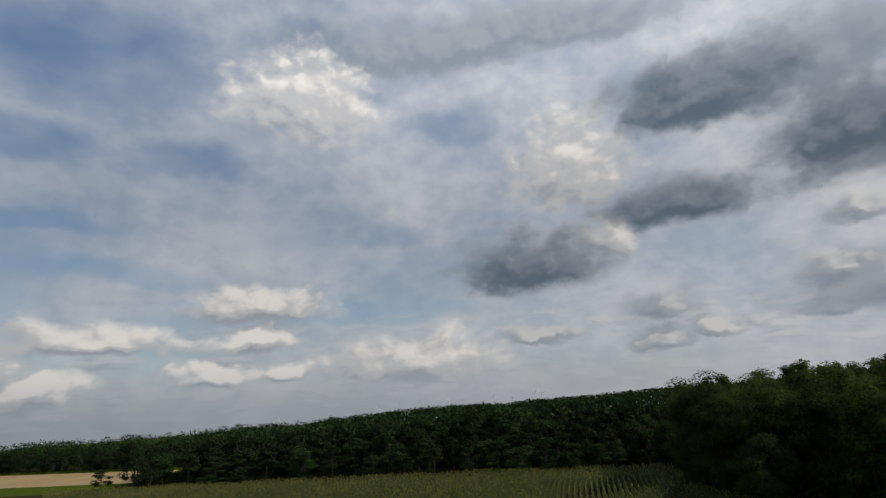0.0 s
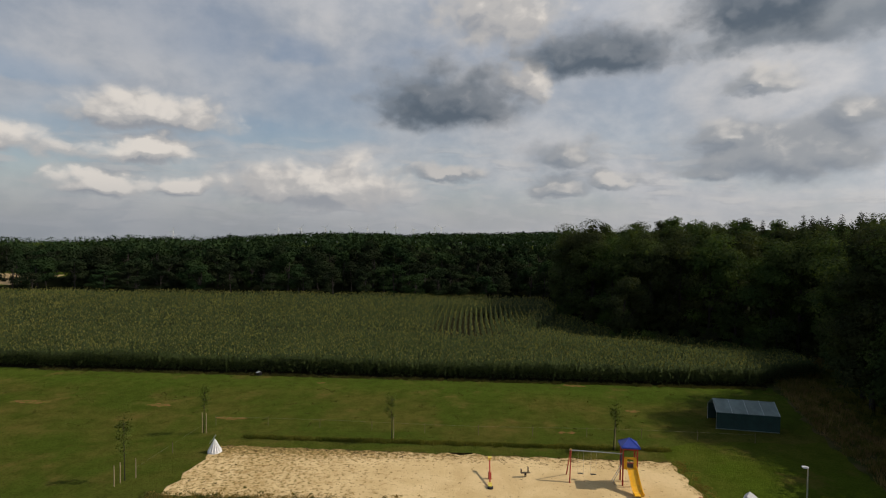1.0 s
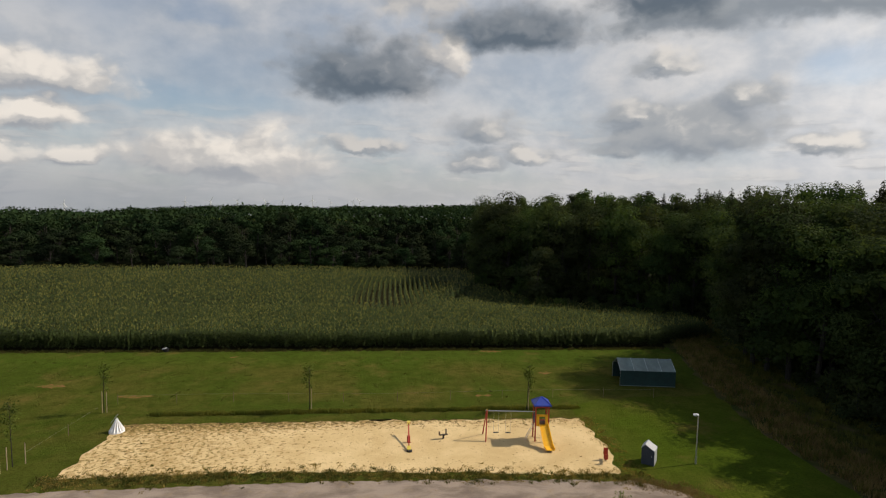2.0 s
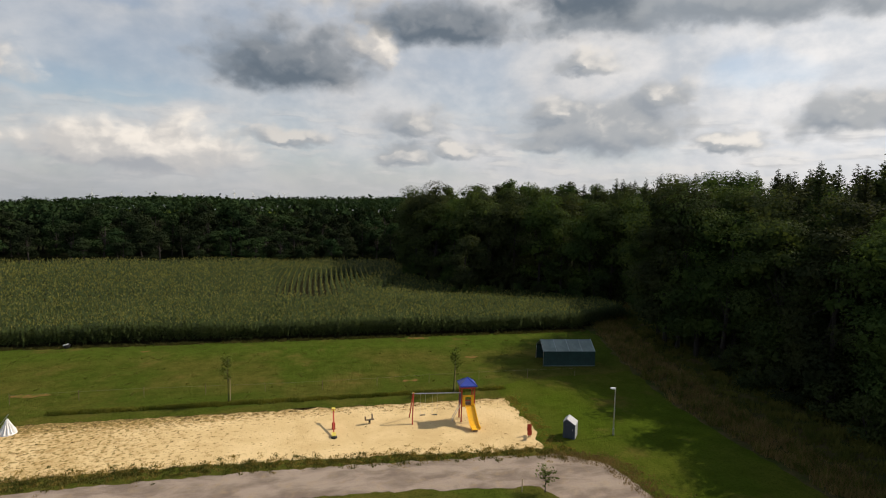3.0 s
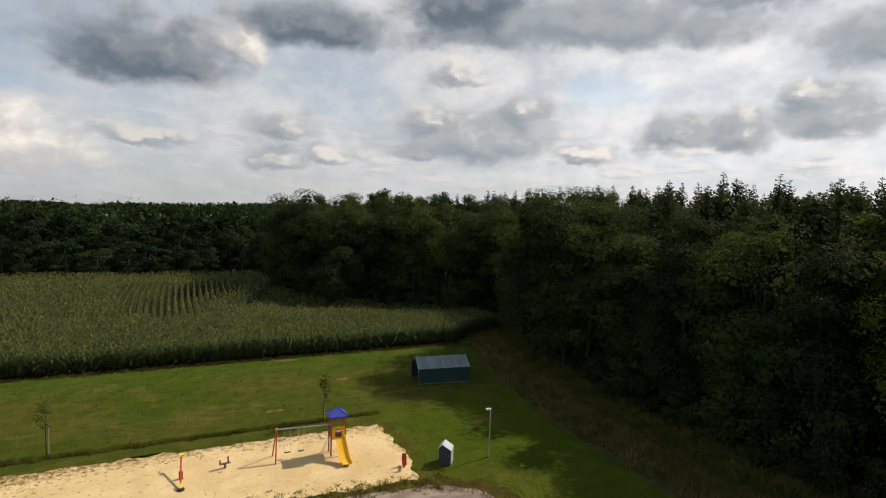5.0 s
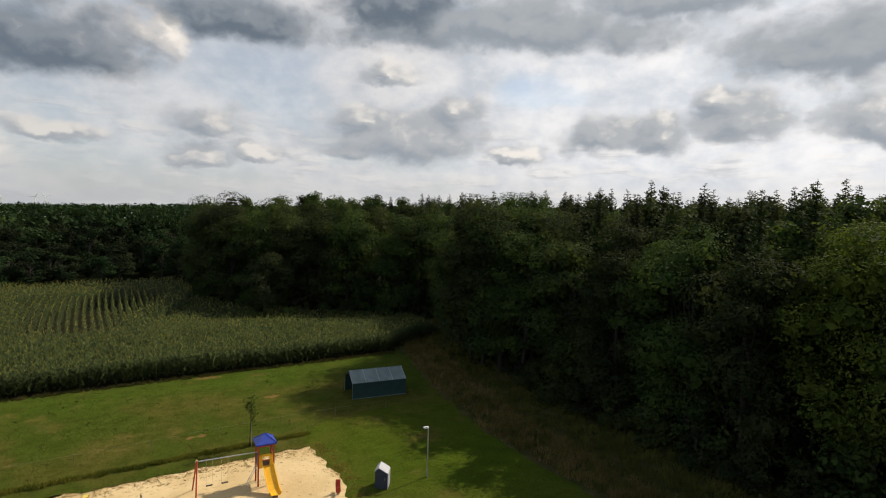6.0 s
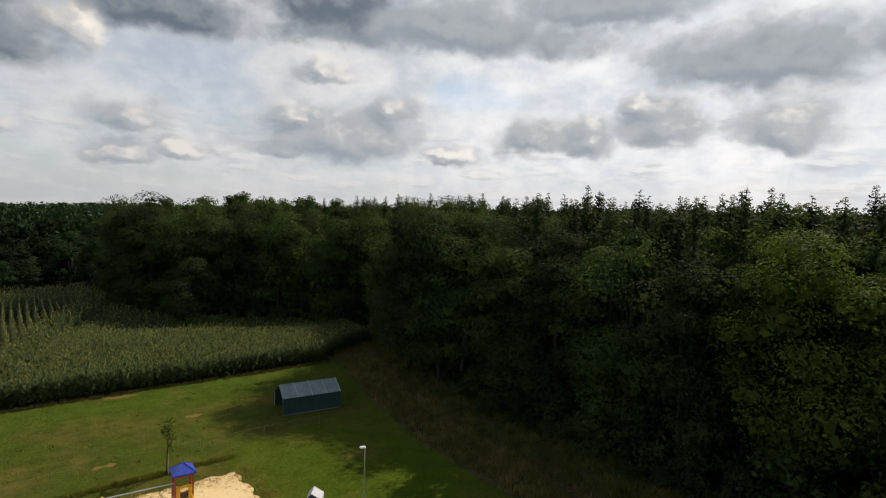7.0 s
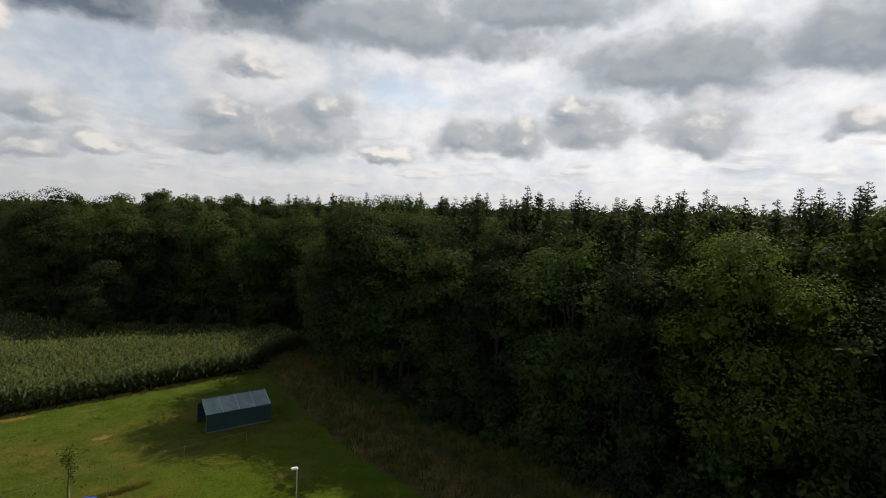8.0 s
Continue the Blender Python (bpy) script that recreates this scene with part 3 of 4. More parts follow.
    for depth, step in ((4, 8.0), (8, 3.9), (12, 3.3), (16, 3.2), (20.5, 3.4), (26, 3.8), (33, 4.6), (42, 6.0)):
        for i, (x, y, rx, ry) in enumerate(along(EDGE, step)):
            j = depth + rng.uniform(-2.5, 2.5)
            px, py = x + rx * j + rng.uniform(-1.5, 1.5), y + ry * j + rng.uniform(-1.5, 1.5)
            if y > 96 and (px < 66 or py > 150):
                continue
            if depth > 6 and (i * 5 + int(depth)) % 3 == 0:
                place(mid[i % 3], px, py, rng.uniform(1.06, 1.11), rng.uniform(0, 360), group="trees inside the wood")
                continue
            s = rng.uniform(0.975, 1.0) if rng.random() < 0.12 else rng.uniform(0.935, 0.97)
            place(spruce[(i * 7 + int(depth)) % 5], px, py, s, rng.uniform(0, 360), group="spruces of the wood", stretch=rng.uniform(0.98, 1.02))
    # close-set tops behind the near edge
    for i, (x, y, rx, ry) in enumerate(along([(47, 14), (46.5, 32), (47.5, 48)], 3.4)):
        for j in (13, 21):
            place(mid[i % 3], x + rx * j + rng.uniform(-1.5, 1.5), y + rng.uniform(-1.5, 1.5), rng.uniform(1.06, 1.11), rng.uniform(0, 360), group="trees inside the wood")
    # the tallest spruces
    for k, (px, py, s) in enumerate(((63.1, 13.3, 1.03), (64.3, 18.5, 1.01), (60.5, 9.5, 1.03), (66.5, 15.8, 1.0), (56.9, 24.4, 0.99), (56.0, 26.6, 0.975), (61.0, 5.5, 1.05))):
        place(spruce[k % 5], px, py, s, 50 * k, group="spruces of the wood")
    # broadleaf block behind the corner
    for i in range(60):
        px, py = rng.uniform(34, 76), rng.uniform(112, 178)
        if px < 30 + abs(py - 134) * 0.35 + 6:
            continue
        place(mid[i % 3], px, py, rng.uniform(1.0, 1.17), rng.uniform(0, 360), group="trees inside the wood")
    for m in near + [bright, pale] + corner + bush + spruce + second + mid:
        drop_mould(m)


def skyline(az):
    """Height of the tree tops over the eye's level, in degrees, by compass direction."""
    return np.interp(az, [-60, -50, -46.5, -44.5, -42, -40, -36, -31.4, -26.5, -24, -19, -17, -10, -7, -5, 1, 4, 8, 15, 30, 60, 90],
                     [-1.5, -1.45, -1.15, -1.6, -1.3, -1.5, -1.38, -1.15, -1.3, -1.0, -0.85, -0.6, -0.52, -0.68, -0.48, -0.42, -0.28, -0.14, -0.1, 0.4, 1.0, 1.2])


def make_far_woods():
    rng = random.Random(9)
    far = [plant_mould("far_tree", broadleaf(120 + i, 15, 5.0, 1500, 0.30, 17, -0.02, lump=1.0, narrow=0.45), FAR_LEAF, "dark green broadleaf tree of the distant wood", "tree") for i in range(5)]
    for i, (x, y, rx, ry) in enumerate(along([(-152, 158), (-110, 155), (-60, 156), (-10, 155), (30, 156), (60, 160)], 1.5)):
        depth = 44 * ((i * 0.618034) % 1.0) ** 0.9
        px, py = x + rng.uniform(-2.0, 2.0), y + depth
        cap = 19.5 + math.hypot(px, py) * math.tan(radians(float(skyline(math.degrees(math.atan2(px, py)))) - 0.12))
        h = min((7.0 + 0.31 * depth) * rng.uniform(0.80, 1.18), cap)
        s = rng.uniform(0.85, 1.35) * (0.78 + 0.006 * depth)
        place(far[(i * 3) % 5], px, py, s, rng.uniform(0, 360), group="trees of the distant wood", stretch=h / 15 / s)
    for i, (x, y, rx, ry) in enumerate(along([(-345, 232), (-250, 224), (-160, 216)], 6.0)):
        for depth in (0, 7):
            place(far[(i + depth) % 5], x + rng.uniform(-2, 2), y + depth + rng.uniform(-2, 2), rng.uniform(0.6, 0.8), rng.uniform(0, 360), group="trees of the distant wood")
    for m in far:
        drop_mould(m)
    # canopy beyond, too far to tell tree from tree
    g = np.random.default_rng(12)
    n = 6400
    r = 150 + 480 * g.uniform(0, 1, n) ** 1.4
    az = g.uniform(-64, 112, n)
    x, y = r * np.sin(np.radians(az)), r * np.cos(np.radians(az))
    edge = np.interp(y, [-300, 0, 48, 76, 90, 110, 160], [47, 47, 51, 60, 62, 70, 80])
    beyond = ((y > 182) & ((x < 20) | (y > 205))) | ((y <= 205) & (x > edge + 62))
    open_land = (x < -140) & (y < np.interp(x, [-400, -330, -160], [246, 236, 226]))
    keep = beyond & ~open_land
    x, y, r, az = x[keep], y[keep], r[keep], az[keep]
    n = len(x)
    top = 20.3 + np.minimum(r, 460) * np.tan(np.radians(skyline(az))) + g.normal(0, 0.45, n) - 0.3
    per = 26
    d = unit(g.normal(0, 1, (n, per, 3)) + np.array([0, 0, 0.4]))
    rad = g.uniform(3.0, 5.0, n) * (1 + r / 1500)
    c = np.stack([x, y, top - rad], axis=1)[:, None, :] + d * rad[:, None, None] * g.uniform(0.75, 1.05, (n, per, 1))
    v, f = leaf_quads(g, c.reshape(-1, 3), d.reshape(-1, 3), 0.70, 0.50)
    tagged(link_mesh("far_forest", v, f, FAR_LEAF), "unbroken dark green forest canopy out to the skyline", "forest", kind="stuff")


make_woods()
make_far_woods()


# ---- maize ----
def make_maize():
    g = np.random.default_rng(21)
    rows = np.arange(-175, 60, 0.54)
    px, py, detail = [], [], []
    for k, rx in enumerate(rows):
        ys = np.concatenate([np.arange(72.6, 92, 0.36), np.arange(92, 152, 0.40)])
        ys = ys + g.uniform(-0.1, 0.1, len(ys))
        bow = 0.0012 * (ys - 112) ** 2
        xs = rx + g.normal(0, 0.05, len(ys)) + bow
        ok = (xs > -84 - (ys - 73) * 1.06) & (ys < 149.5 - np.abs(xs + 30) * 0.06)
        # the wood's edge bounds the field
        ok &= xs < np.interp(ys, [72.5, 80, 92, 102, 114, 130, 152], [37, 50, 52, 36, 25, 19.5, 20.5])
        # an open stretch where the drills show as ridges
        sparse = (rx > -7.6 - 0.10 * (ys - 95)) & (rx < 5.2 + 0.34 * (ys - 99)) & (ys > 92.5 + 0.5 * np.abs(rx)) & (ys < 128)
        xs = np.where(sparse, xs, xs + g.normal(0, 0.16, len(xs)))
        if k % 2:
            ok &= ~sparse
        ok &= sparse | (ys < 92) | (g.uniform(0, 1, len(ys)) < 0.72)
        px.append(xs[ok]), py.append(ys[ok]), detail.append(np.where(sparse, 2, np.where(ys < 92, 0, 1))[ok])
    px, py, zone = np.concatenate(px), np.concatenate(py), np.concatenate(detail)
    near, gaps = zone == 0, zone == 2
    h = 2.72 + 0.16 * np.sin(px * 0.21 + 1.3 * np.sin(py * 0.13)) + g.normal(0, 0.14, len(px))
    # stunted plants in the oaks' shade
    h = np.where(px > np.interp(py, [79, 83, 88, 91, 94, 101, 108, 114, 130], [50, 42.5, 33.3, 26.5, 18.8, 8.7, 12.5, 15.5, 19.3]), h * 0.5, h)

    def leaves(x, y, height, count, length, width):
        """Arching blades round each stalk, the upper ones steeper."""
        n = len(x)
        vs = []
        for q in range(count):
            a = g.uniform(0, 2 * math.pi, n)
            level = (q + g.uniform(0, 0.8, n)) / count
            z = height * (0.12 + 0.76 * level)
            out = np.stack([np.cos(a), np.sin(a), np.zeros(n)], 1)
            side = np.stack([-np.sin(a), np.cos(a), np.zeros(n)], 1)
            ln = (length * g.uniform(0.7, 1.25, n))[:, None]
            base = np.stack([x, y, z], 1)
            up = np.array([0, 0, 1.0])
            m1 = base + out * ln * 0.42 + up * ln * (0.26 + 0.14 * level)[:, None]
            tip = base + out * ln * 0.95 + up * ln * (g.uniform(-0.35, 0.10, n) + 0.25 * level)[:, None]
            wv = side * width
            vs.append(np.stack([base, m1 + wv, tip, m1 - wv], 1))
        v = np.concatenate(vs).reshape(-1, 3)
        return v, np.arange(len(v)).reshape(-1, 4)

    front = py < 74.0
    rest = ~near & ~gaps
    sets = [leaves(px[near], py[near], h[near], 11, 0.62, 0.10), leaves(px[rest], py[rest], h[rest], 5, 0.58, 0.10),
            leaves(px[gaps], py[gaps], h[gaps] * 0.92, 7, 0.40, 0.085), leaves(px[front], py[front] + 0.1, h[front] * 0.9, 7, 0.5, 0.07)]
    v = np.concatenate([q[0] for q in sets])
    f = np.arange(len(v)).reshape(-1, 4)
    field = thing("maize_field", 0, 0, 0, "dense field of tall green maize with pale tassels", "maize")
    field["kind"] = "stuff"
    link_mesh("maize_leaves", v, f, CORN_LEAF, field)
    # tassels: thin upright sprays at the tips
    tall = g.uniform(0, 1, len(px)) < np.where(near, 0.55, 0.45)
    px, py, h, near = px[tall], py[tall], h[tall], near[tall]
    n = len(px)
    w = np.where(near, 0.022, 0.035)
    tv = []
    for q in range(3):
        a = g.uniform(0, math.pi, n)
        o = np.stack([np.cos(a) * w, np.sin(a) * w, np.zeros(n)], 1)
        foot = np.stack([px, py, h - 0.22], 1)
        tip = foot + np.stack([g.normal(0, 0.11, n), g.normal(0, 0.11, n), g.uniform(0.22, 0.36, n)], 1)
        tv.append(np.stack([foot - o, foot + o, tip + o * 0.5, tip - o * 0.5], 1))
    tv = np.concatenate(tv).reshape(-1, 3)
    link_mesh("tassels", tv, np.arange(len(tv)).reshape(-1, 4), TASSEL, field)


make_maize()


# ---- playground ----
RED = plain("red_paint", (0.42, 0.045, 0.022), 0.45, wear=0.2)
YELLOW = plain("yellow_plastic", (0.86, 0.46, 0.02), 0.35, wear=0.12)
LEMON = plain("pale_yellow_paint", (0.72, 0.58, 0.10), 0.45, wear=0.2)
BLUE = plain("blue_plastic", (0.022, 0.055, 0.36), 0.4, wear=0.2)
NAVY = plain("navy_panel", (0.02, 0.035, 0.12), 0.5, wear=0.2)
STEEL = plain("galvanised_steel", (0.55, 0.56, 0.57), 0.4, 0.8, wear=0.2)
RUBBER = plain("black_rubber", (0.018, 0.018, 0.019), 0.8, wear=0.3)
PALE_WOOD = plain("pale_wood", (0.42, 0.33, 0.20), 0.85, wear=0.35, scale=3)
DARK_WOOD = plain("weathered_wood", (0.22, 0.16, 0.105), 0.9, wear=0.35, scale=3)
WHITE = plain("white_sheet", (0.74, 0.75, 0.76), 0.6, wear=0.15)
# slate blue, darkened for the shade on the booth's front
SLATE = plain("shaded_slate_board", (0.032, 0.042, 0.062), 0.6, wear=0.2)
ROOF_GREY = plain("light_grey_roofing", (0.40, 0.42, 0.45), 0.6, wear=0.25)
TARP = plain("green_tarpaulin", (0.004, 0.034, 0.032), 0.75, wear=0.3, scale=1.5, depth=0.02)
# lighter tarpaulin colour: on the roof it carries the sky's reflection
TARP_TOP = plain("pale_tarpaulin", (0.15, 0.205, 0.195), 0.45, wear=0.3, scale=1.2, depth=0.02)
DULL_TAPE = plain("dull_tape", (0.22, 0.20, 0.13), 0.9, wear=0.3)
PALE_SEAM = plain("pale_seam", (0.42, 0.48, 0.48), 0.5, wear=0.3, scale=3)
LAMP_WHITE = plain("lamp_housing", (0.78, 0.78, 0.76), 0.5, wear=0.1)


def make_tower():
    x0, x1, y0, y1 = -0.55, 0.55, -0.5, 0.5
    ob = thing("play_tower", 11.9, 42.75, 0, "red play tower with blue pyramid roof and yellow slide on sand", "play tower", turn=-4)
    for px, py in ((x0, y0), (x1, y0), (x1, y1), (x0, y1)):
        bm = bmesh.new()
        box(bm, px, py, 1.57, 0.11, 0.11, 3.2, bevel=0.015)
        part("post", bm, RED, ob)
    bm = bmesh.new()
    apex = bm.verts.new((0, 0, 3.76))
    ring = [bm.verts.new((sx * 0.74, sy * 0.72, 3.22)) for sx, sy in ((-1, -1), (1, -1), (1, 1), (-1, 1))]
    skirt = [bm.verts.new((v.co.x * 1.01, v.co.y * 1.01, 3.12)) for v in ring]
    for k in range(4):
        bm.faces.new((ring[k], ring[(k + 1) % 4], apex))
        bm.faces.new((skirt[k], skirt[(k + 1) % 4], ring[(k + 1) % 4], ring[k]))
    bm.faces.new(skirt)
    roof = part("roof", bm, BLUE, ob, "blue plastic pyramid roof")
    for k in range(4):
        bm = bmesh.new()
        sx, sy = ((-1, -1), (1, -1), (1, 1), (-1, 1))[k]
        stick(bm, (sx * 0.74, sy * 0.72, 3.23), (0, 0, 3.77), 0.028, 0.028, 6)
        part("ridge", bm, BLUE, roof)
    bm = bmesh.new()
    for k in range(7):
        box(bm, 0, -0.46 + k * 0.153, 1.44, 1.06, 0.14, 0.05)
    part("platform", bm, DARK_WOOD, ob)
    bm = bmesh.new()
    box(bm, x0, 0, 1.86, 0.035, 0.9, 0.78)
    part("side_panel", bm, NAVY, ob)
    bm = bmesh.new()
    box(bm, x1, 0, 1.86, 0.035, 0.9, 0.78)
    part("side_panel", bm, RED, ob)
    bm = bmesh.new()
    for px in (x0, x1):
        box(bm, px, 0, 2.98, 0.06, 1.0, 0.16)
    box(bm, 0, y0, 3.0, 1.1, 0.06, 0.14)
    box(bm, 0, y1, 3.0, 1.1, 0.06, 0.14)
    part("roof_beams", bm, RED, ob)
    # slide front: a yellow hood with an opening, and the chute
    bm = bmesh.new()
    for sx in (-0.37, 0.37):
        box(bm, sx, y0 - 0.06, 1.88, 0.24, 0.10, 1.0, bevel=0.03)
    box(bm, 0, y0 - 0.06, 2.31, 0.98, 0.10, 0.17, bevel=0.03)
    part("slide_hood", bm, YELLOW, ob, "yellow plastic slide hood with an opening")
    bm = bmesh.new()
    box(bm, 0, y0 - 0.10, 1.95, 0.52, 0.05, 0.09, bevel=0.012)
    part("grab_bar", bm, RED, ob)
    bm = bmesh.new()
    shape = [(-0.31, 0.24), (-0.27, 0.24), (-0.23, 0.05), (0.23, 0.05), (0.27, 0.24), (0.31, 0.24), (0.26, 0.0), (-0.26, 0.0)]
    line = [(y0, 1.46), (y0 - 0.25, 1.38), (y0 - 0.7, 0.98), (y0 - 1.2, 0.56), (y0 - 1.6, 0.28), (y0 - 1.85, 0.20), (y0 - 2.15, 0.18)]
    loops = [[bm.verts.new((u * 1.34 + 0.10 + 0.09 * (y0 - yy), yy, zz + w)) for u, w in shape] for yy, zz in line]
    for a, b in zip(loops, loops[1:]):
        for k in range(8):
            bm.faces.new((a[k], a[(k + 1) % 8], b[(k + 1) % 8], b[k]))
    bm.faces.new(loops[0])
    bm.faces.new(loops[-1])
    part("slide_chute", bm, YELLOW, ob, "yellow plastic slide chute with raised sides")
    bm = bmesh.new()
    box(bm, 0.28, y0 - 1.95, 0.09, 0.34, 0.2, 0.22)
    part("slide_foot", bm, DARK_WOOD, ob)
    # climbing net frame at the far side of the platform
    for sx in (-0.2, 0.2):
        bm = bmesh.new()
        stick(bm, (x0 - 0.75, sx, 0), (x0 - 0.02, sx, 1.45), 0.022, 0.022)
        part("ladder_rail", bm, STEEL, ob)
    for k in range(5):
        bm = bmesh.new()
        s = (k + 0.7) / 5.4
        px, pz = x0 - 0.75 + 0.73 * s, 1.45 * s
        stick(bm, (px, -0.2, pz), (px, 0.2, pz), 0.016, 0.016)
        part("rung", bm, STEEL, ob)


def make_swing():
    ob = thing("swing", 7.3, 43.25, 0, "double swing with red frame legs and galvanised top beam", "swing")
    for fy in (-0.80, 0.80):
        bm = bmesh.new()
        stick(bm, (-0.18, fy, -0.05), (0.0, fy * 0.08, 2.46), 0.055, 0.05, 8)
        part("leg", bm, RED, ob)
    bm = bmesh.new()
    stick(bm, (-0.12, 0, 2.40), (4.1, -0.35, 2.38), 0.04, 0.04, 8)
    part("beam", bm, STEEL, ob, "galvanised top beam")
    bm = bmesh.new()
    box(bm, 0.0, 0, 2.46, 0.14, 0.16, 0.14, bevel=0.03)
    part("beam_cap", bm, LEMON, ob)
    for sx in (0.82, 1.85):
        y = -0.35 * sx / 4.1
        bm = bmesh.new()
        box(bm, sx, y, 0.50, 0.46, 0.18, 0.035, bevel=0.01)
        seat = part("seat", bm, RUBBER, ob, "black rubber swing seat")
        for k in (-0.22, 0.22):
            bm = bmesh.new()
            stick(bm, (sx + k, y, 0.5), (sx + k, y, 2.36), 0.006, 0.006, 4)
            part("chain", bm, STEEL, seat)


def make_seesaw():
    ob = thing("seesaw", 0.62, 42.65, 0, "red seesaw with pale yellow seats, one end down on sand", "seesaw")
    m = pose(0, 0, 0.60, 17, 0, -1)
    bm = bmesh.new()
    box(bm, 0, 0, 0, 0.11, 3.5, 0.10, m, 0.015)
    part("plank", bm, RED, ob)
    for sy in (-1.55, 1.55):
        bm = bmesh.new()
        box(bm, 0, sy, 0.08, 0.30, 0.46, 0.06, m, 0.02)
        part("seat", bm, LEMON, ob, "pale yellow seat")
        bm = bmesh.new()
        stick(bm, m @ Vector((-0.2, sy * 0.78, 0.32)), m @ Vector((0.2, sy * 0.78, 0.32)), 0.02, 0.02)
        stick(bm, m @ Vector((0, sy * 0.78, 0.03)), m @ Vector((0, sy * 0.78, 0.32)), 0.02, 0.02)
        part("handle", bm, RED, ob)
    bm = bmesh.new()
    box(bm, 0, 0, 0.27, 0.26, 0.22, 0.60, bevel=0.03)
    part("pivot_stand", bm, RED, ob)
    bm = bmesh.new()
    bmesh.ops.create_cone(bm, cap_ends=True, segments=16, radius1=0.24, radius2=0.22, depth=0.16, matrix=Matrix.Translation((0, -1.72, 0.06)))
    part("buffer_tyre", bm, RUBBER, ob)


def spring_rider(x, y, turn, body, label, big):
    ob = thing("spring_rocker", x, y, 0, label, "rocker", turn=turn)
    bm = bmesh.new()
    pts = [Vector((0.09 * math.cos(a), 0.09 * math.sin(a), 0.30 * a / 25)) for a in np.linspace(0, 25, 40)]
    for p, q in zip(pts, pts[1:]):
        stick(bm, p, q, 0.016, 0.016, 4)
    part("spring", bm, RUBBER, ob)
    bm = bmesh.new()
    box(bm, 0, 0, 0.36, 0.9 * big, 0.24, 0.05, bevel=0.015)
    part("seat_board", bm, body, ob)
    for sx, h in ((-0.40, 0.34), (0.25, 0.52)):
        bm = bmesh.new()
        box(bm, sx * big, 0, 0.38 + h / 2 * big, 0.06, 0.30 * big, h * big, bevel=0.02)
        part("panel", bm, body, ob)
    bm = bmesh.new()
    stick(bm, (0.25 * big, -0.24, 0.72), (0.25 * big, 0.24, 0.72), 0.018, 0.018)
    part("handle", bm, STEEL, ob)


def make_booth():
    ob = thing("booth", 19.35, 38.05, 0, "small slate-blue booth with a light grey gabled roof", "booth", turn=-37)
    w, d, e, r = 0.47, 0.5, 1.18, 1.56
    bm = bmesh.new()
    off = 0.20
    prof = [(-w, 0), (w, 0), (w, e), (-off, r), (-w, e + 0.12)]
    a = [bm.verts.new((px, -d, pz)) for px, pz in prof]
    b = [bm.verts.new((px, d, pz)) for px, pz in prof]
    bm.faces.new(a)
    bm.faces.new(b)
    for k in range(5):
        bm.faces.new((a[k], a[(k + 1) % 5], b[(k + 1) % 5], b[k]))
    part("walls", bm, SLATE, ob)
    for (ax, az), (bx, bz) in (((-off, r), (w, e)), ((-w, e + 0.12), (-off, r))):
        bm = bmesh.new()
        length = math.hypot(bx - ax, bz - az)
        m = pose((ax + bx) / 2, 0, (az + bz) / 2 + 0.03, 0, -math.degrees(math.atan2(bz - az, bx - ax)), 0)
        box(bm, 0, 0, 0, length + 0.06, 2 * d + 0.10, 0.04, m, 0.01)
        part("roof_sheet", bm, ROOF_GREY, ob, "light grey roof sheet")
    bm = bmesh.new()
    box(bm, 0, -d - 0.012, 0.60, 0.70, 0.03, 1.12, bevel=0.008)
    door = part("door", bm, SLATE, ob)
    bm = bmesh.new()
    box(bm, 0.28, -d - 0.045, 0.75, 0.03, 0.05, 0.14, bevel=0.008)
    part("door_handle", bm, STEEL, door)
    # right-hand wall overlaid in a lighter grey than the front
    bm = bmesh.new()
    box(bm, w + 0.012, 0, 0.59, 0.025, 2 * d, 1.14)
    part("side_cladding", bm, ROOF_GREY, ob, "light grey side wall")


def make_lamp():
    ob = thing("street_lamp", 23.0, 37.65, 0, "slim grey lamp post with a small white head", "lamp post", turn=-20)
    bm = bmesh.new()
    stick(bm, (0, 0, -0.05), (0, 0, 3.9), 0.055, 0.038, 10)
    part("pole", bm, STEEL, ob)
    bm = bmesh.new()
    stick(bm, (0, 0, 0), (0, 0, 0.55), 0.085, 0.075, 10)
    part("base_sleeve", bm, STEEL, ob)
    bm = bmesh.new()
    box(bm, 0.16, 0, 3.95, 0.44, 0.24, 0.10, pose(0, 0, 0, 0, -5, 0), 0.045)
    head = part("head", bm, LAMP_WHITE, ob, "white lamp head")
    bm = bmesh.new()
    box(bm, 0.20, 0, 3.885, 0.34, 0.20, 0.03, pose(0, 0, 0, 0, -5, 0), 0.01)
    part("diffuser", bm, WHITE, head)


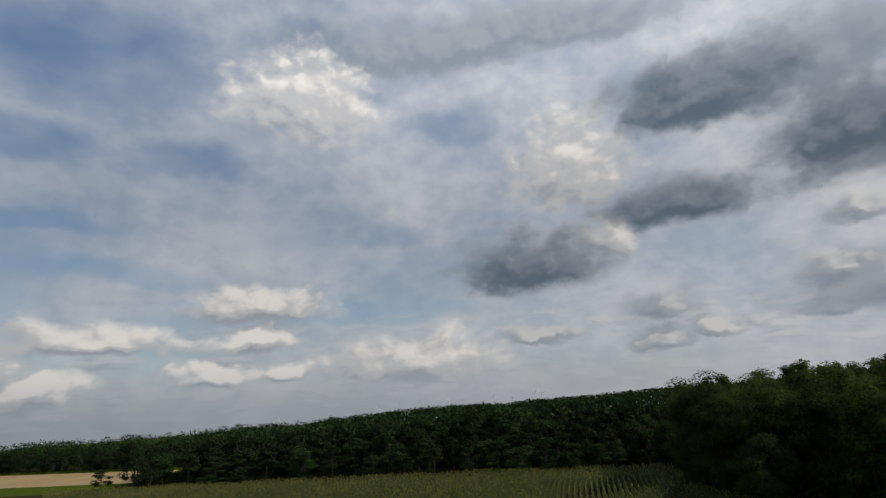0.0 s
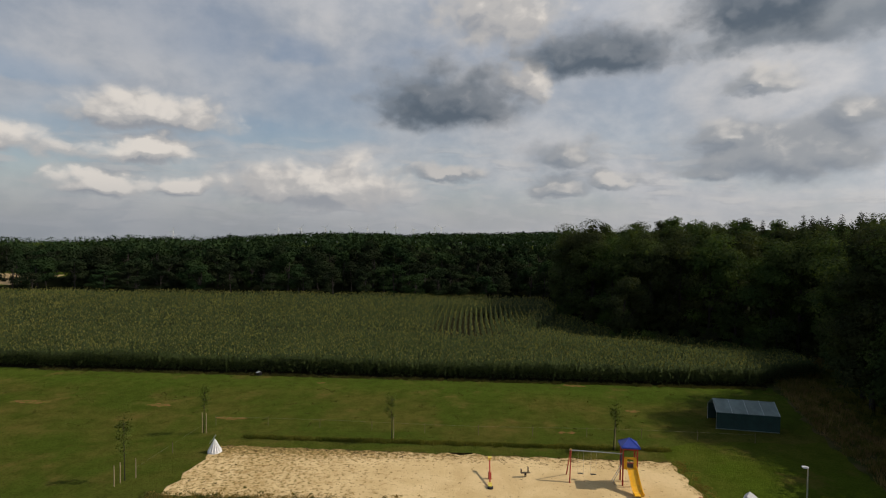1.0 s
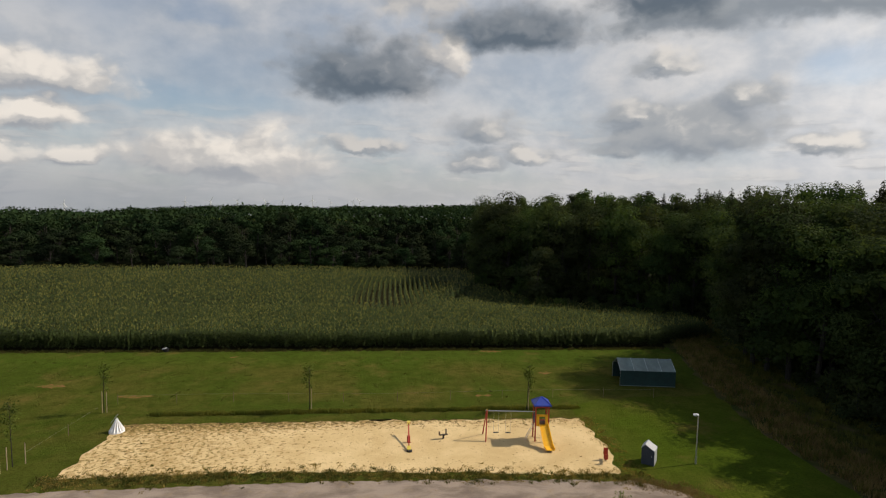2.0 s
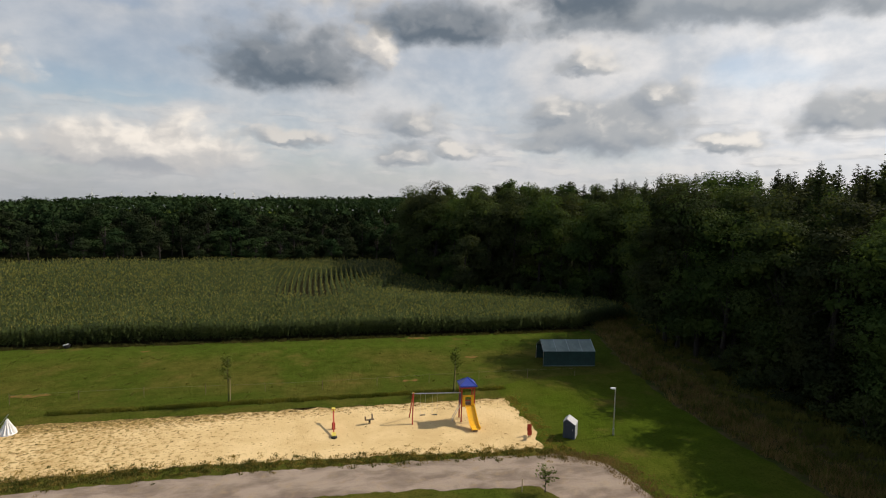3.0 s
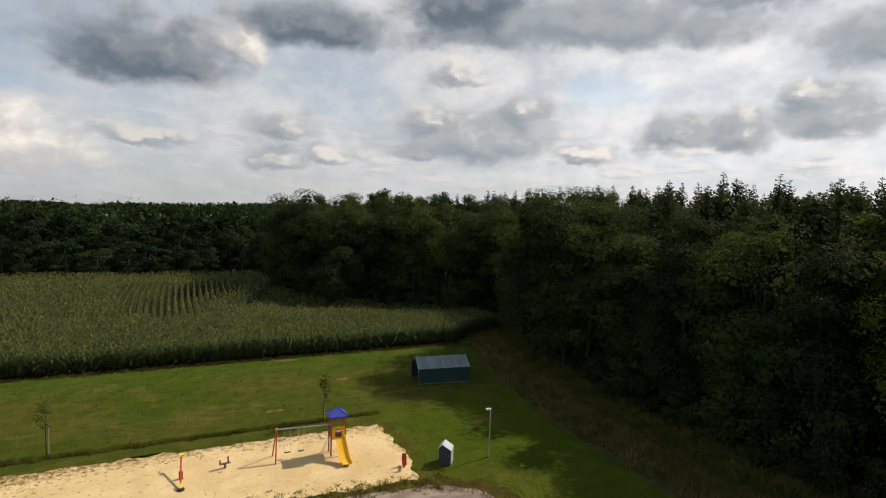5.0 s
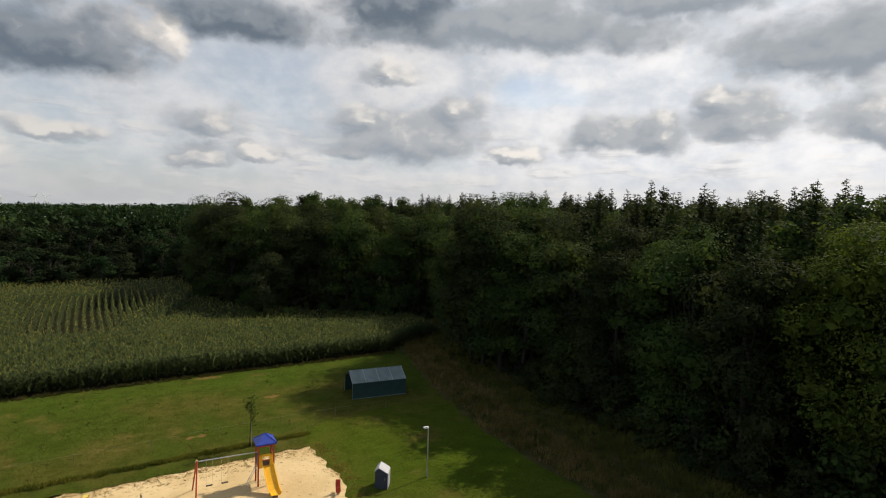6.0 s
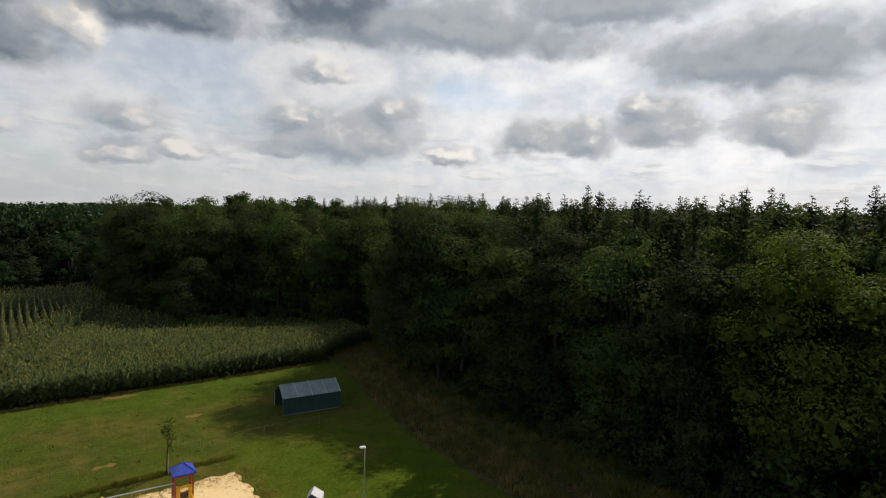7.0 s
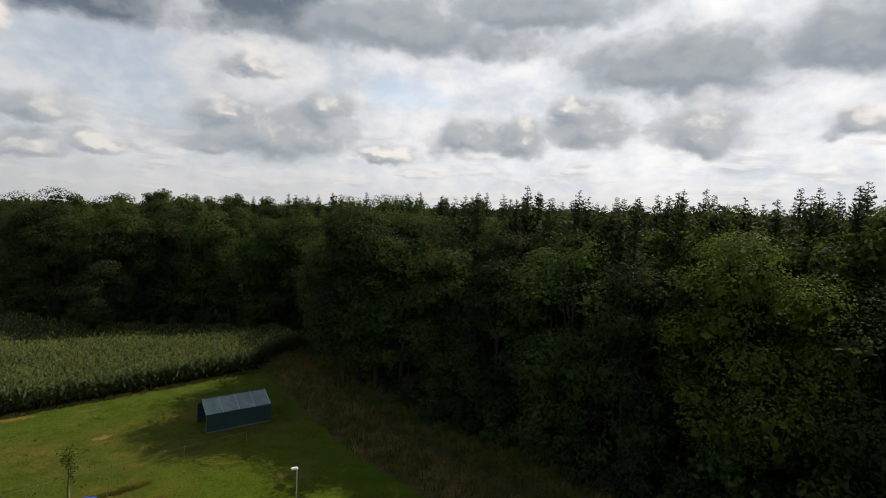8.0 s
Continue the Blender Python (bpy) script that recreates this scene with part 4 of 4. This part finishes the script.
def make_cover():
    ob = thing("covered_parasol", -24.2, 46.0, 0, "white pleated conical cover over a stand beside the sand", "cover")
    bm = bmesh.new()
    n = 28
    loops = []
    for z, r, p in ((0.10, 0.56, 0.05), (0.16, 0.55, 0.06), (0.5, 0.36, 0.05), (0.95, 0.16, 0.02), (1.18, 0.07, 0.005)):
        loops.append([bm.verts.new((math.cos(2 * math.pi * k / n) * (r + (p if k % 2 else -p)), math.sin(2 * math.pi * k / n) * (r + (p if k % 2 else -p)), z)) for k in range(n)])
    for a, b in zip(loops, loops[1:]):
        for k in range(n):
            bm.faces.new((a[k], a[(k + 1) % n], b[(k + 1) % n], b[k]))
    bm.faces.new(loops[-1])
    part("cloth", bm, WHITE, ob)
    bm = bmesh.new()
    bmesh.ops.create_cone(bm, cap_ends=True, segments=24, radius1=0.62, radius2=0.58, depth=0.10, matrix=Matrix.Translation((0, 0, 0.05)))
    part("base_ring", bm, WHITE, ob)
    bm = bmesh.new()
    stick(bm, (-0.5, 0.05, 0.75), (0.10, 0, 1.55), 0.03, 0.025)
    stick(bm, (0, 0, 0), (0, 0, 1.25), 0.03, 0.025)
    part("pole", bm, STEEL, ob)


make_tower()
make_swing()
make_seesaw()
spring_rider(3.6, 43.25, 10, DARK_WOOD, "small brown wooden spring rocker on the sand", 0.9)
spring_rider(16.0, 38.45, 70, RED, "small red spring rocker at the sand's corner", 1.15)
make_booth()
make_lamp()
make_cover()


# ---- paddock ----
def make_shelter():
    ob = thing("field_shelter", 28.0, 57.6, 0, "dark green tarpaulin field shelter, its end open, on grass", "shelter", turn=-8)
    L, W, e, r = 3.05, 1.75, 1.75, 2.75
    prof = [(-W, 0.03), (-W * 0.99, e), (0, r), (W * 0.99, e), (W, 0.03)]

    def panel(name, k, material, label=""):
        """One lengthwise strip of the cover, sagging a little between the hoops."""
        bm = bmesh.new()
        (ya, za), (yb, zb) = prof[k], prof[k + 1]
        nrm = Vector((0, za - zb, yb - ya)).normalized() * -1
        if nrm.z < 0 or abs(nrm.z) < 0.2 and nrm.y * (ya + yb) < 0:
            nrm = -nrm
        grid = []
        nx, nv = 25, 4
        for i in range(nx):
            s = i / (nx - 1)
            sag = -0.035 * abs(math.sin(s * math.pi * 4))
            row = []
            for j in range(nv):
                t = j / (nv - 1)
                p = Vector((-L + 2 * L * s, ya + (yb - ya) * t, za + (zb - za) * t)) + nrm * (sag * math.sin(t * math.pi) * 2.0 + sag * 0.5)
                row.append((bm.verts.new(p), bm.verts.new(p - nrm * 0.02)))
            grid.append(row)
        for i in range(nx - 1):
            for j in range(nv - 1):
                for q in (0, 1):
                    bm.faces.new((grid[i][j][q], grid[i + 1][j][q], grid[i + 1][j + 1][q], grid[i][j + 1][q]))
        return part(name, bm, material, ob, label, smooth=True)

    panel("side_wall", 0, TARP)
    # roof slopes get the paler colour in place of reflected sky
    panel("roof_sheet", 1, TARP_TOP, "blue-green roof sheet, coloured paler for the sky's reflection")
    panel("roof_sheet", 2, TARP_TOP, "blue-green roof sheet, coloured paler for the sky's reflection")
    panel("side_wall", 3, TARP)
    bm = bmesh.new()
    for dx in (0.0, 0.03):
        bm.faces.new([bm.verts.new((L - dx, py, pz)) for py, pz in prof])
    part("end_wall", bm, TARP, ob)
    for side in (-1, 1):
        bm = bmesh.new()
        box(bm, 0, side * (W + 0.02), 0.06, 2 * L, 0.02, 0.07, bevel=0.006)
        part("hem", bm, TARP_TOP, ob, "pale hem along the ground")
    for k in range(5):
        x = -L + 0.02 + k * (2 * L - 0.04) / 4
        bm = bmesh.new()
        for (ya, za), (yb, zb) in zip(prof, prof[1:]):
            stick(bm, (x, ya * 0.95, za - 0.07), (x, yb * 0.95, zb - 0.07), 0.03, 0.03)
        part("hoop", bm, STEEL, ob)
        if 0 < k < 5:
            bm = bmesh.new()
            for (ya, za), (yb, zb) in zip(prof[1:3], prof[2:4]):
                stick(bm, (x, ya, za + 0.012), (x, yb, zb + 0.012), 0.022, 0.022)
            part("seam", bm, PALE_SEAM, ob, "pale creased seam")


def young_tree(seed, x, y, height, stakes, label, leaves=420):
    rng = np.random.default_rng(seed)
    ob = thing("young_tree", x, y, 0, label, "young tree", "young trees by the playground")
    bm = bmesh.new()
    top = Vector((rng.normal(0, 0.08), rng.normal(0, 0.08), height))
    stick(bm, (0, 0, -0.05), top, 0.04, 0.008)
    c = []
    for k in range(26):
        s = rng.uniform(0.36, 0.97)
        a = rng.uniform(0, 6.28)
        reach = 0.62 * (1 - abs(s - 0.55)) * rng.uniform(0.3, 1.0)
        p = top * s
        q = p + Vector((math.cos(a) * reach, math.sin(a) * reach, reach * 0.9))
        stick(bm, p, q, 0.012, 0.004, 4)
        c.append(q)
    part("trunk", bm, BARK, ob)
    c = np.array([list(q) for q in c])
    n = leaves
    pts = c[rng.integers(0, len(c), n)] + rng.normal(0, 0.14, (n, 3))
    v, f = leaf_quads(rng, pts, np.tile([0, 0, 0.6], (n, 1)), 0.075, 0.05)
    link_mesh("crown", v, f, LEAF_YOUNG, ob)
    for sx, sy, h in stakes:
        bm = bmesh.new()
        stick(bm, (sx, sy, -0.05), (sx, sy, h), 0.034, 0.03, 8)
        part("stake", bm, PALE_WOOD, ob, "pale wooden stake")


make_shelter()
young_tree(1, -27.4, 50.4, 4.6, [(0.25, 0, 2.0), (-0.2, 0.1, 2.0)], "slender young tree tied to pale stakes in grass")
young_tree(2, -8.6, 50.0, 4.5, [(0.18, 0, 2.3)], "slender young tree tied to a pale stake in grass")
young_tree(3, 12.4, 49.6, 4.5, [(0.15, -0.1, 2.4)], "slender young tree tied to a pale stake in grass")
young_tree(4, -28.7, 39.9, 4.7, [(-0.15, -1.1, 1.7), (-0.05, -0.5, 1.7), (0.6, 0.5, 1.6)], "young tree between three pale wooden stakes")
young_tree(5, 13.9, 30.3, 1.5, [(-1.5, 0.3, 0.9)], "low young sapling with a pale stake by the track", 260)


def make_tub():
    ob = thing("feed_tub", -30.2, 71.9, 0, "black feed tub with a white lid at the maize's edge", "tub")
    bm = bmesh.new()
    bmesh.ops.create_cone(bm, cap_ends=True, segments=18, radius1=0.32, radius2=0.40, depth=0.38, matrix=Matrix.Translation((0, 0, 0.19)))
    part("tub_body", bm, RUBBER, ob)
    bm = bmesh.new()
    bmesh.ops.create_cone(bm, cap_ends=True, segments=18, radius1=0.36, radius2=0.30, depth=0.07, matrix=pose(-0.16, 0, 0.43, 0, -14, 0))
    part("lid", bm, ROOF_GREY, ob, "pale tilted lid")


make_tub()


def make_fence(points, label):
    ob = thing("paddock_fence", points[0][0], points[0][1], 0, label, "fence")
    ox, oy = points[0]
    for (ax, ay), (bx, by) in zip(points, points[1:]):
        for h in (0.85,):
            bm = bmesh.new()
            stick(bm, (ax - ox, ay - oy, h), (bx - ox, by - oy, h), 0.006, 0.006, 4)
            part("tape", bm, DULL_TAPE, ob)
    for px, py in points:
        bm = bmesh.new()
        stick(bm, (px - ox, py - oy, -0.05), (px - ox, py - oy, 1.0), 0.018, 0.016, 6)
        part("post", bm, DARK_WOOD, ob)


make_fence([(-28.1, 40.4), (-27.8, 45.4), (-27.4, 50.4)], "thin tape fence on wooden posts beside the sand")
make_fence([(-27.2 + k * 5.4, 52.6 + 0.25 * math.sin(k)) for k in range(11)], "thin tape fence on wooden posts across the grass")


# ---- rough growth ----
def blades(name, x, y, height, spread, per, material, label, category, seed, width=0.03):
    """Tufts of upright blades round the given places."""
    g = np.random.default_rng(seed)
    n = len(x) * per
    bx = np.repeat(x, per) + g.normal(0, spread, n)
    by = np.repeat(y, per) + g.normal(0, spread, n)
    h = np.repeat(height, per) * g.uniform(0.5, 1.15, n)
    a = g.uniform(0, 2 * math.pi, n)
    w = width * g.uniform(0.6, 1.5, n)
    side = np.stack([np.cos(a) * w, np.sin(a) * w, np.zeros(n)], 1)
    foot = np.stack([bx, by, np.full(n, 0.0)], 1)
    tip = foot + np.stack([g.normal(0, 0.35, n) * h, g.normal(0, 0.35, n) * h, h], 1)
    v = np.stack([foot - side, foot + side, tip], 1).reshape(-1, 3)
    return tagged(link_mesh(name, v, np.arange(len(v)).reshape(-1, 3), material), label, category, kind="stuff")


g0 = np.random.default_rng(77)
n = 800
sx = g0.uniform(-23, 17.6, n)
blades("tall_grass", sx, 49.75 + 0.004 * sx + g0.normal(0, 0.13, n), 0.34 * g0.uniform(0.5, 1.2, n), 0.12, 24, WEED, "strip of tall dark unmown grass along the fence line", "grass", 1)
# weeds round the sand's rim and the track
n = 620
sx = g0.uniform(-26, 18.5, n)
south = np.interp(sx, [-24.6, -17.6, -8, 3.2, 16.2], [37.7, 37.9, 38.1, 37.2, 36.3])
blades("weeds", sx, south - 0.5 + g0.normal(0, 0.5, n), 0.15 * g0.uniform(0.3, 1.5, n), 0.13, 20, WEED, "low weeds along the sand's edge", "weeds", 2, 0.03)
blades("weeds", sx + 0.3, south - 0.25 + g0.normal(0, 0.6, n), 0.12 * g0.uniform(0.3, 1.5, n), 0.13, 18, DRY_WEED, "dry weeds along the sand's edge", "weeds", 12, 0.03)
n = 420
sx = g0.uniform(-24, 17, n)
blades("weeds", sx, 47.5 - np.abs(g0.normal(0, 0.9, n)), 0.06 * g0.uniform(0.3, 1.4, n), 0.10, 16, DRY_WEED, "dry brown weeds creeping into the sand", "weeds", 3, 0.03)
n = 520
sx, sy = g0.uniform(-24, 16.5, n), g0.uniform(38, 47.4, n)
far_in = g0.uniform(0, 1, n) < np.clip(0.8 - (sx + 24) / 28, 0.12, 1)
blades("weeds", sx[far_in], sy[far_in], 0.05 * g0.uniform(0.3, 1.4, far_in.sum()), 0.07, 14, DRY_WEED, "scattered small weeds in the sand", "weeds", 4, 0.03)
n = 160
sy = g0.uniform(36.6, 47.5, n)
blades("weeds", 17.4 + g0.normal(0, 0.4, n), sy, 0.07 * g0.uniform(0.4, 1.3, n), 0.14, 18, DRY_WEED, "brown weeds along the sand's edge", "weeds", 5, 0.03)
n = 480
a = g0.uniform(0, 1, n)
blades("weeds", np.interp(a, [0, 0.4, 1], [16.5, 20.6, 21.2]) + g0.normal(0, 0.7, n), np.interp(a, [0, 0.4, 1], [35.6, 33.4, 24]) + g0.normal(0, 0.4, n), 0.11 * g0.uniform(0.4, 1.4, n), 0.2, 16, DRY_WEED, "dry weeds along the track's rim", "weeds", 15, 0.03)
# tufts over the paddock
n = 420
sx, sy = g0.uniform(-62, 33, n), g0.uniform(51, 71.8, n)
blades("paddock_tufts", sx, sy, 0.11 * g0.uniform(0.3, 1.4, n), 0.16, 14, WEED, "darker grass tufts over the paddock", "grass", 6)
# verge along the maize
n = 1000
sx = g0.uniform(-62, 38, n)
blades("field_verge", sx, 71.9 + g0.normal(0, 0.25, n), 0.35 * g0.uniform(0.4, 1.2, n), 0.12, 16, WEED, "rough grass verge along the maize", "grass", 7)
# rough growth between lawn and wood
n = 5200
sy = g0.uniform(4, 92, n)
lo = np.interp(sy, [0, 42, 55, 68, 76, 92], [33, 32.6, 35, 38.4, 41, 58])
hi = np.interp(sy, [0, 32, 48, 62, 76, 92], [45, 45, 48, 52, 57, 60])
sx = lo + (hi - lo) * g0.uniform(0, 1, n)
blades("scrub_growth", sx[::2], sy[::2], 0.55 * g0.uniform(0.3, 1.4, n // 2), 0.22, 26, WEED, "rough green undergrowth before the wood", "undergrowth", 8, 0.05)
bank = sx < lo + 0.35 * (hi - lo)
blades("dead_grass", sx[bank], sy[bank], 0.6 * g0.uniform(0.3, 1.4, bank.sum()), 0.2, 14, DRY_WEED, "dead brown grass in the rough strip", "undergrowth", 9, 0.04)



def bare_build(g):
    p = where(g)
    rough = g.noise(p, 1.3, 7.0, 0.75).outputs["Fac"]
    fine = g.noise(p, 7.0, 5.0, 0.7).outputs["Fac"]
    col = g.mix(fine, (0.105, 0.062, 0.024), (0.22, 0.125, 0.05))
    col = g.mix(g.ramp(rough, 0.47, 0.56), col, (0.082, 0.092, 0.016))
    return coat(g, col, 0.95, bump=fine, depth=0.05, gloss=0.0)


BARE = surface("bare_earth", bare_build)
for i, (px, py, rx, ry) in enumerate([(17.5, 61.2, 0.9, 0.4), (12.6, 71.0, 1.6, 0.5), (-36.6, 58.2, 1.6, 0.5), (-51.5, 58.0, 2.4, 0.6), (-20.7, 69.0, 0.6, 0.3), (-26.5, 54.8, 1.8, 0.4), (9.0, 53.8, 0.9, 0.3)]):
    sheet("bare_patch", [(px + rx * math.cos(a * math.pi / 5), py + ry * math.sin(a * math.pi / 5)) for a in range(10)], 0.008, BARE, "reddish-brown bare earth patch in the grass", "bare earth", 0.2, 0.35, i, 2.0)


# ---- distance ----
def make_turbine(az, dist, hub, turn):
    x, y = dist * math.sin(radians(az)), dist * math.cos(radians(az))
    ground = -115.0
    ob = thing("wind_turbine", x, y, ground, "distant white wind turbine on the skyline", "wind turbine", "wind turbines")
    bm = bmesh.new()
    stick(bm, (0, 0, 0), (0, 0, hub - ground), 3.2, 1.9, 10)
    part("tower", bm, LAMP_WHITE, ob)
    bm = bmesh.new()
    box(bm, 0, 1.5, hub - ground + 1, 4, 10, 4, bevel=0.6)
    part("nacelle", bm, LAMP_WHITE, ob)
    for k in range(3):
        a = radians(turn + 120 * k)
        bm = bmesh.new()
        stick(bm, (0, -4.5, hub - ground + 1), (41 * math.sin(a), -4.5, hub - ground + 1 + 41 * math.cos(a)), 1.7, 0.5, 6)
        part("blade", bm, LAMP_WHITE, ob)


for az, hub, turn in ((-19.6, 3, 10), (-15.0, 12, 50), (-12.4, 10, 80), (-10.8, 12, 20), (-7.9, 28, 0), (-6.1, 10, 95), (-3.9, 22, 30), (-3.2, 24, 70), (-17.4, 4, 35), (-29, -30, 15)):
    make_turbine(az, 4500, hub, turn)
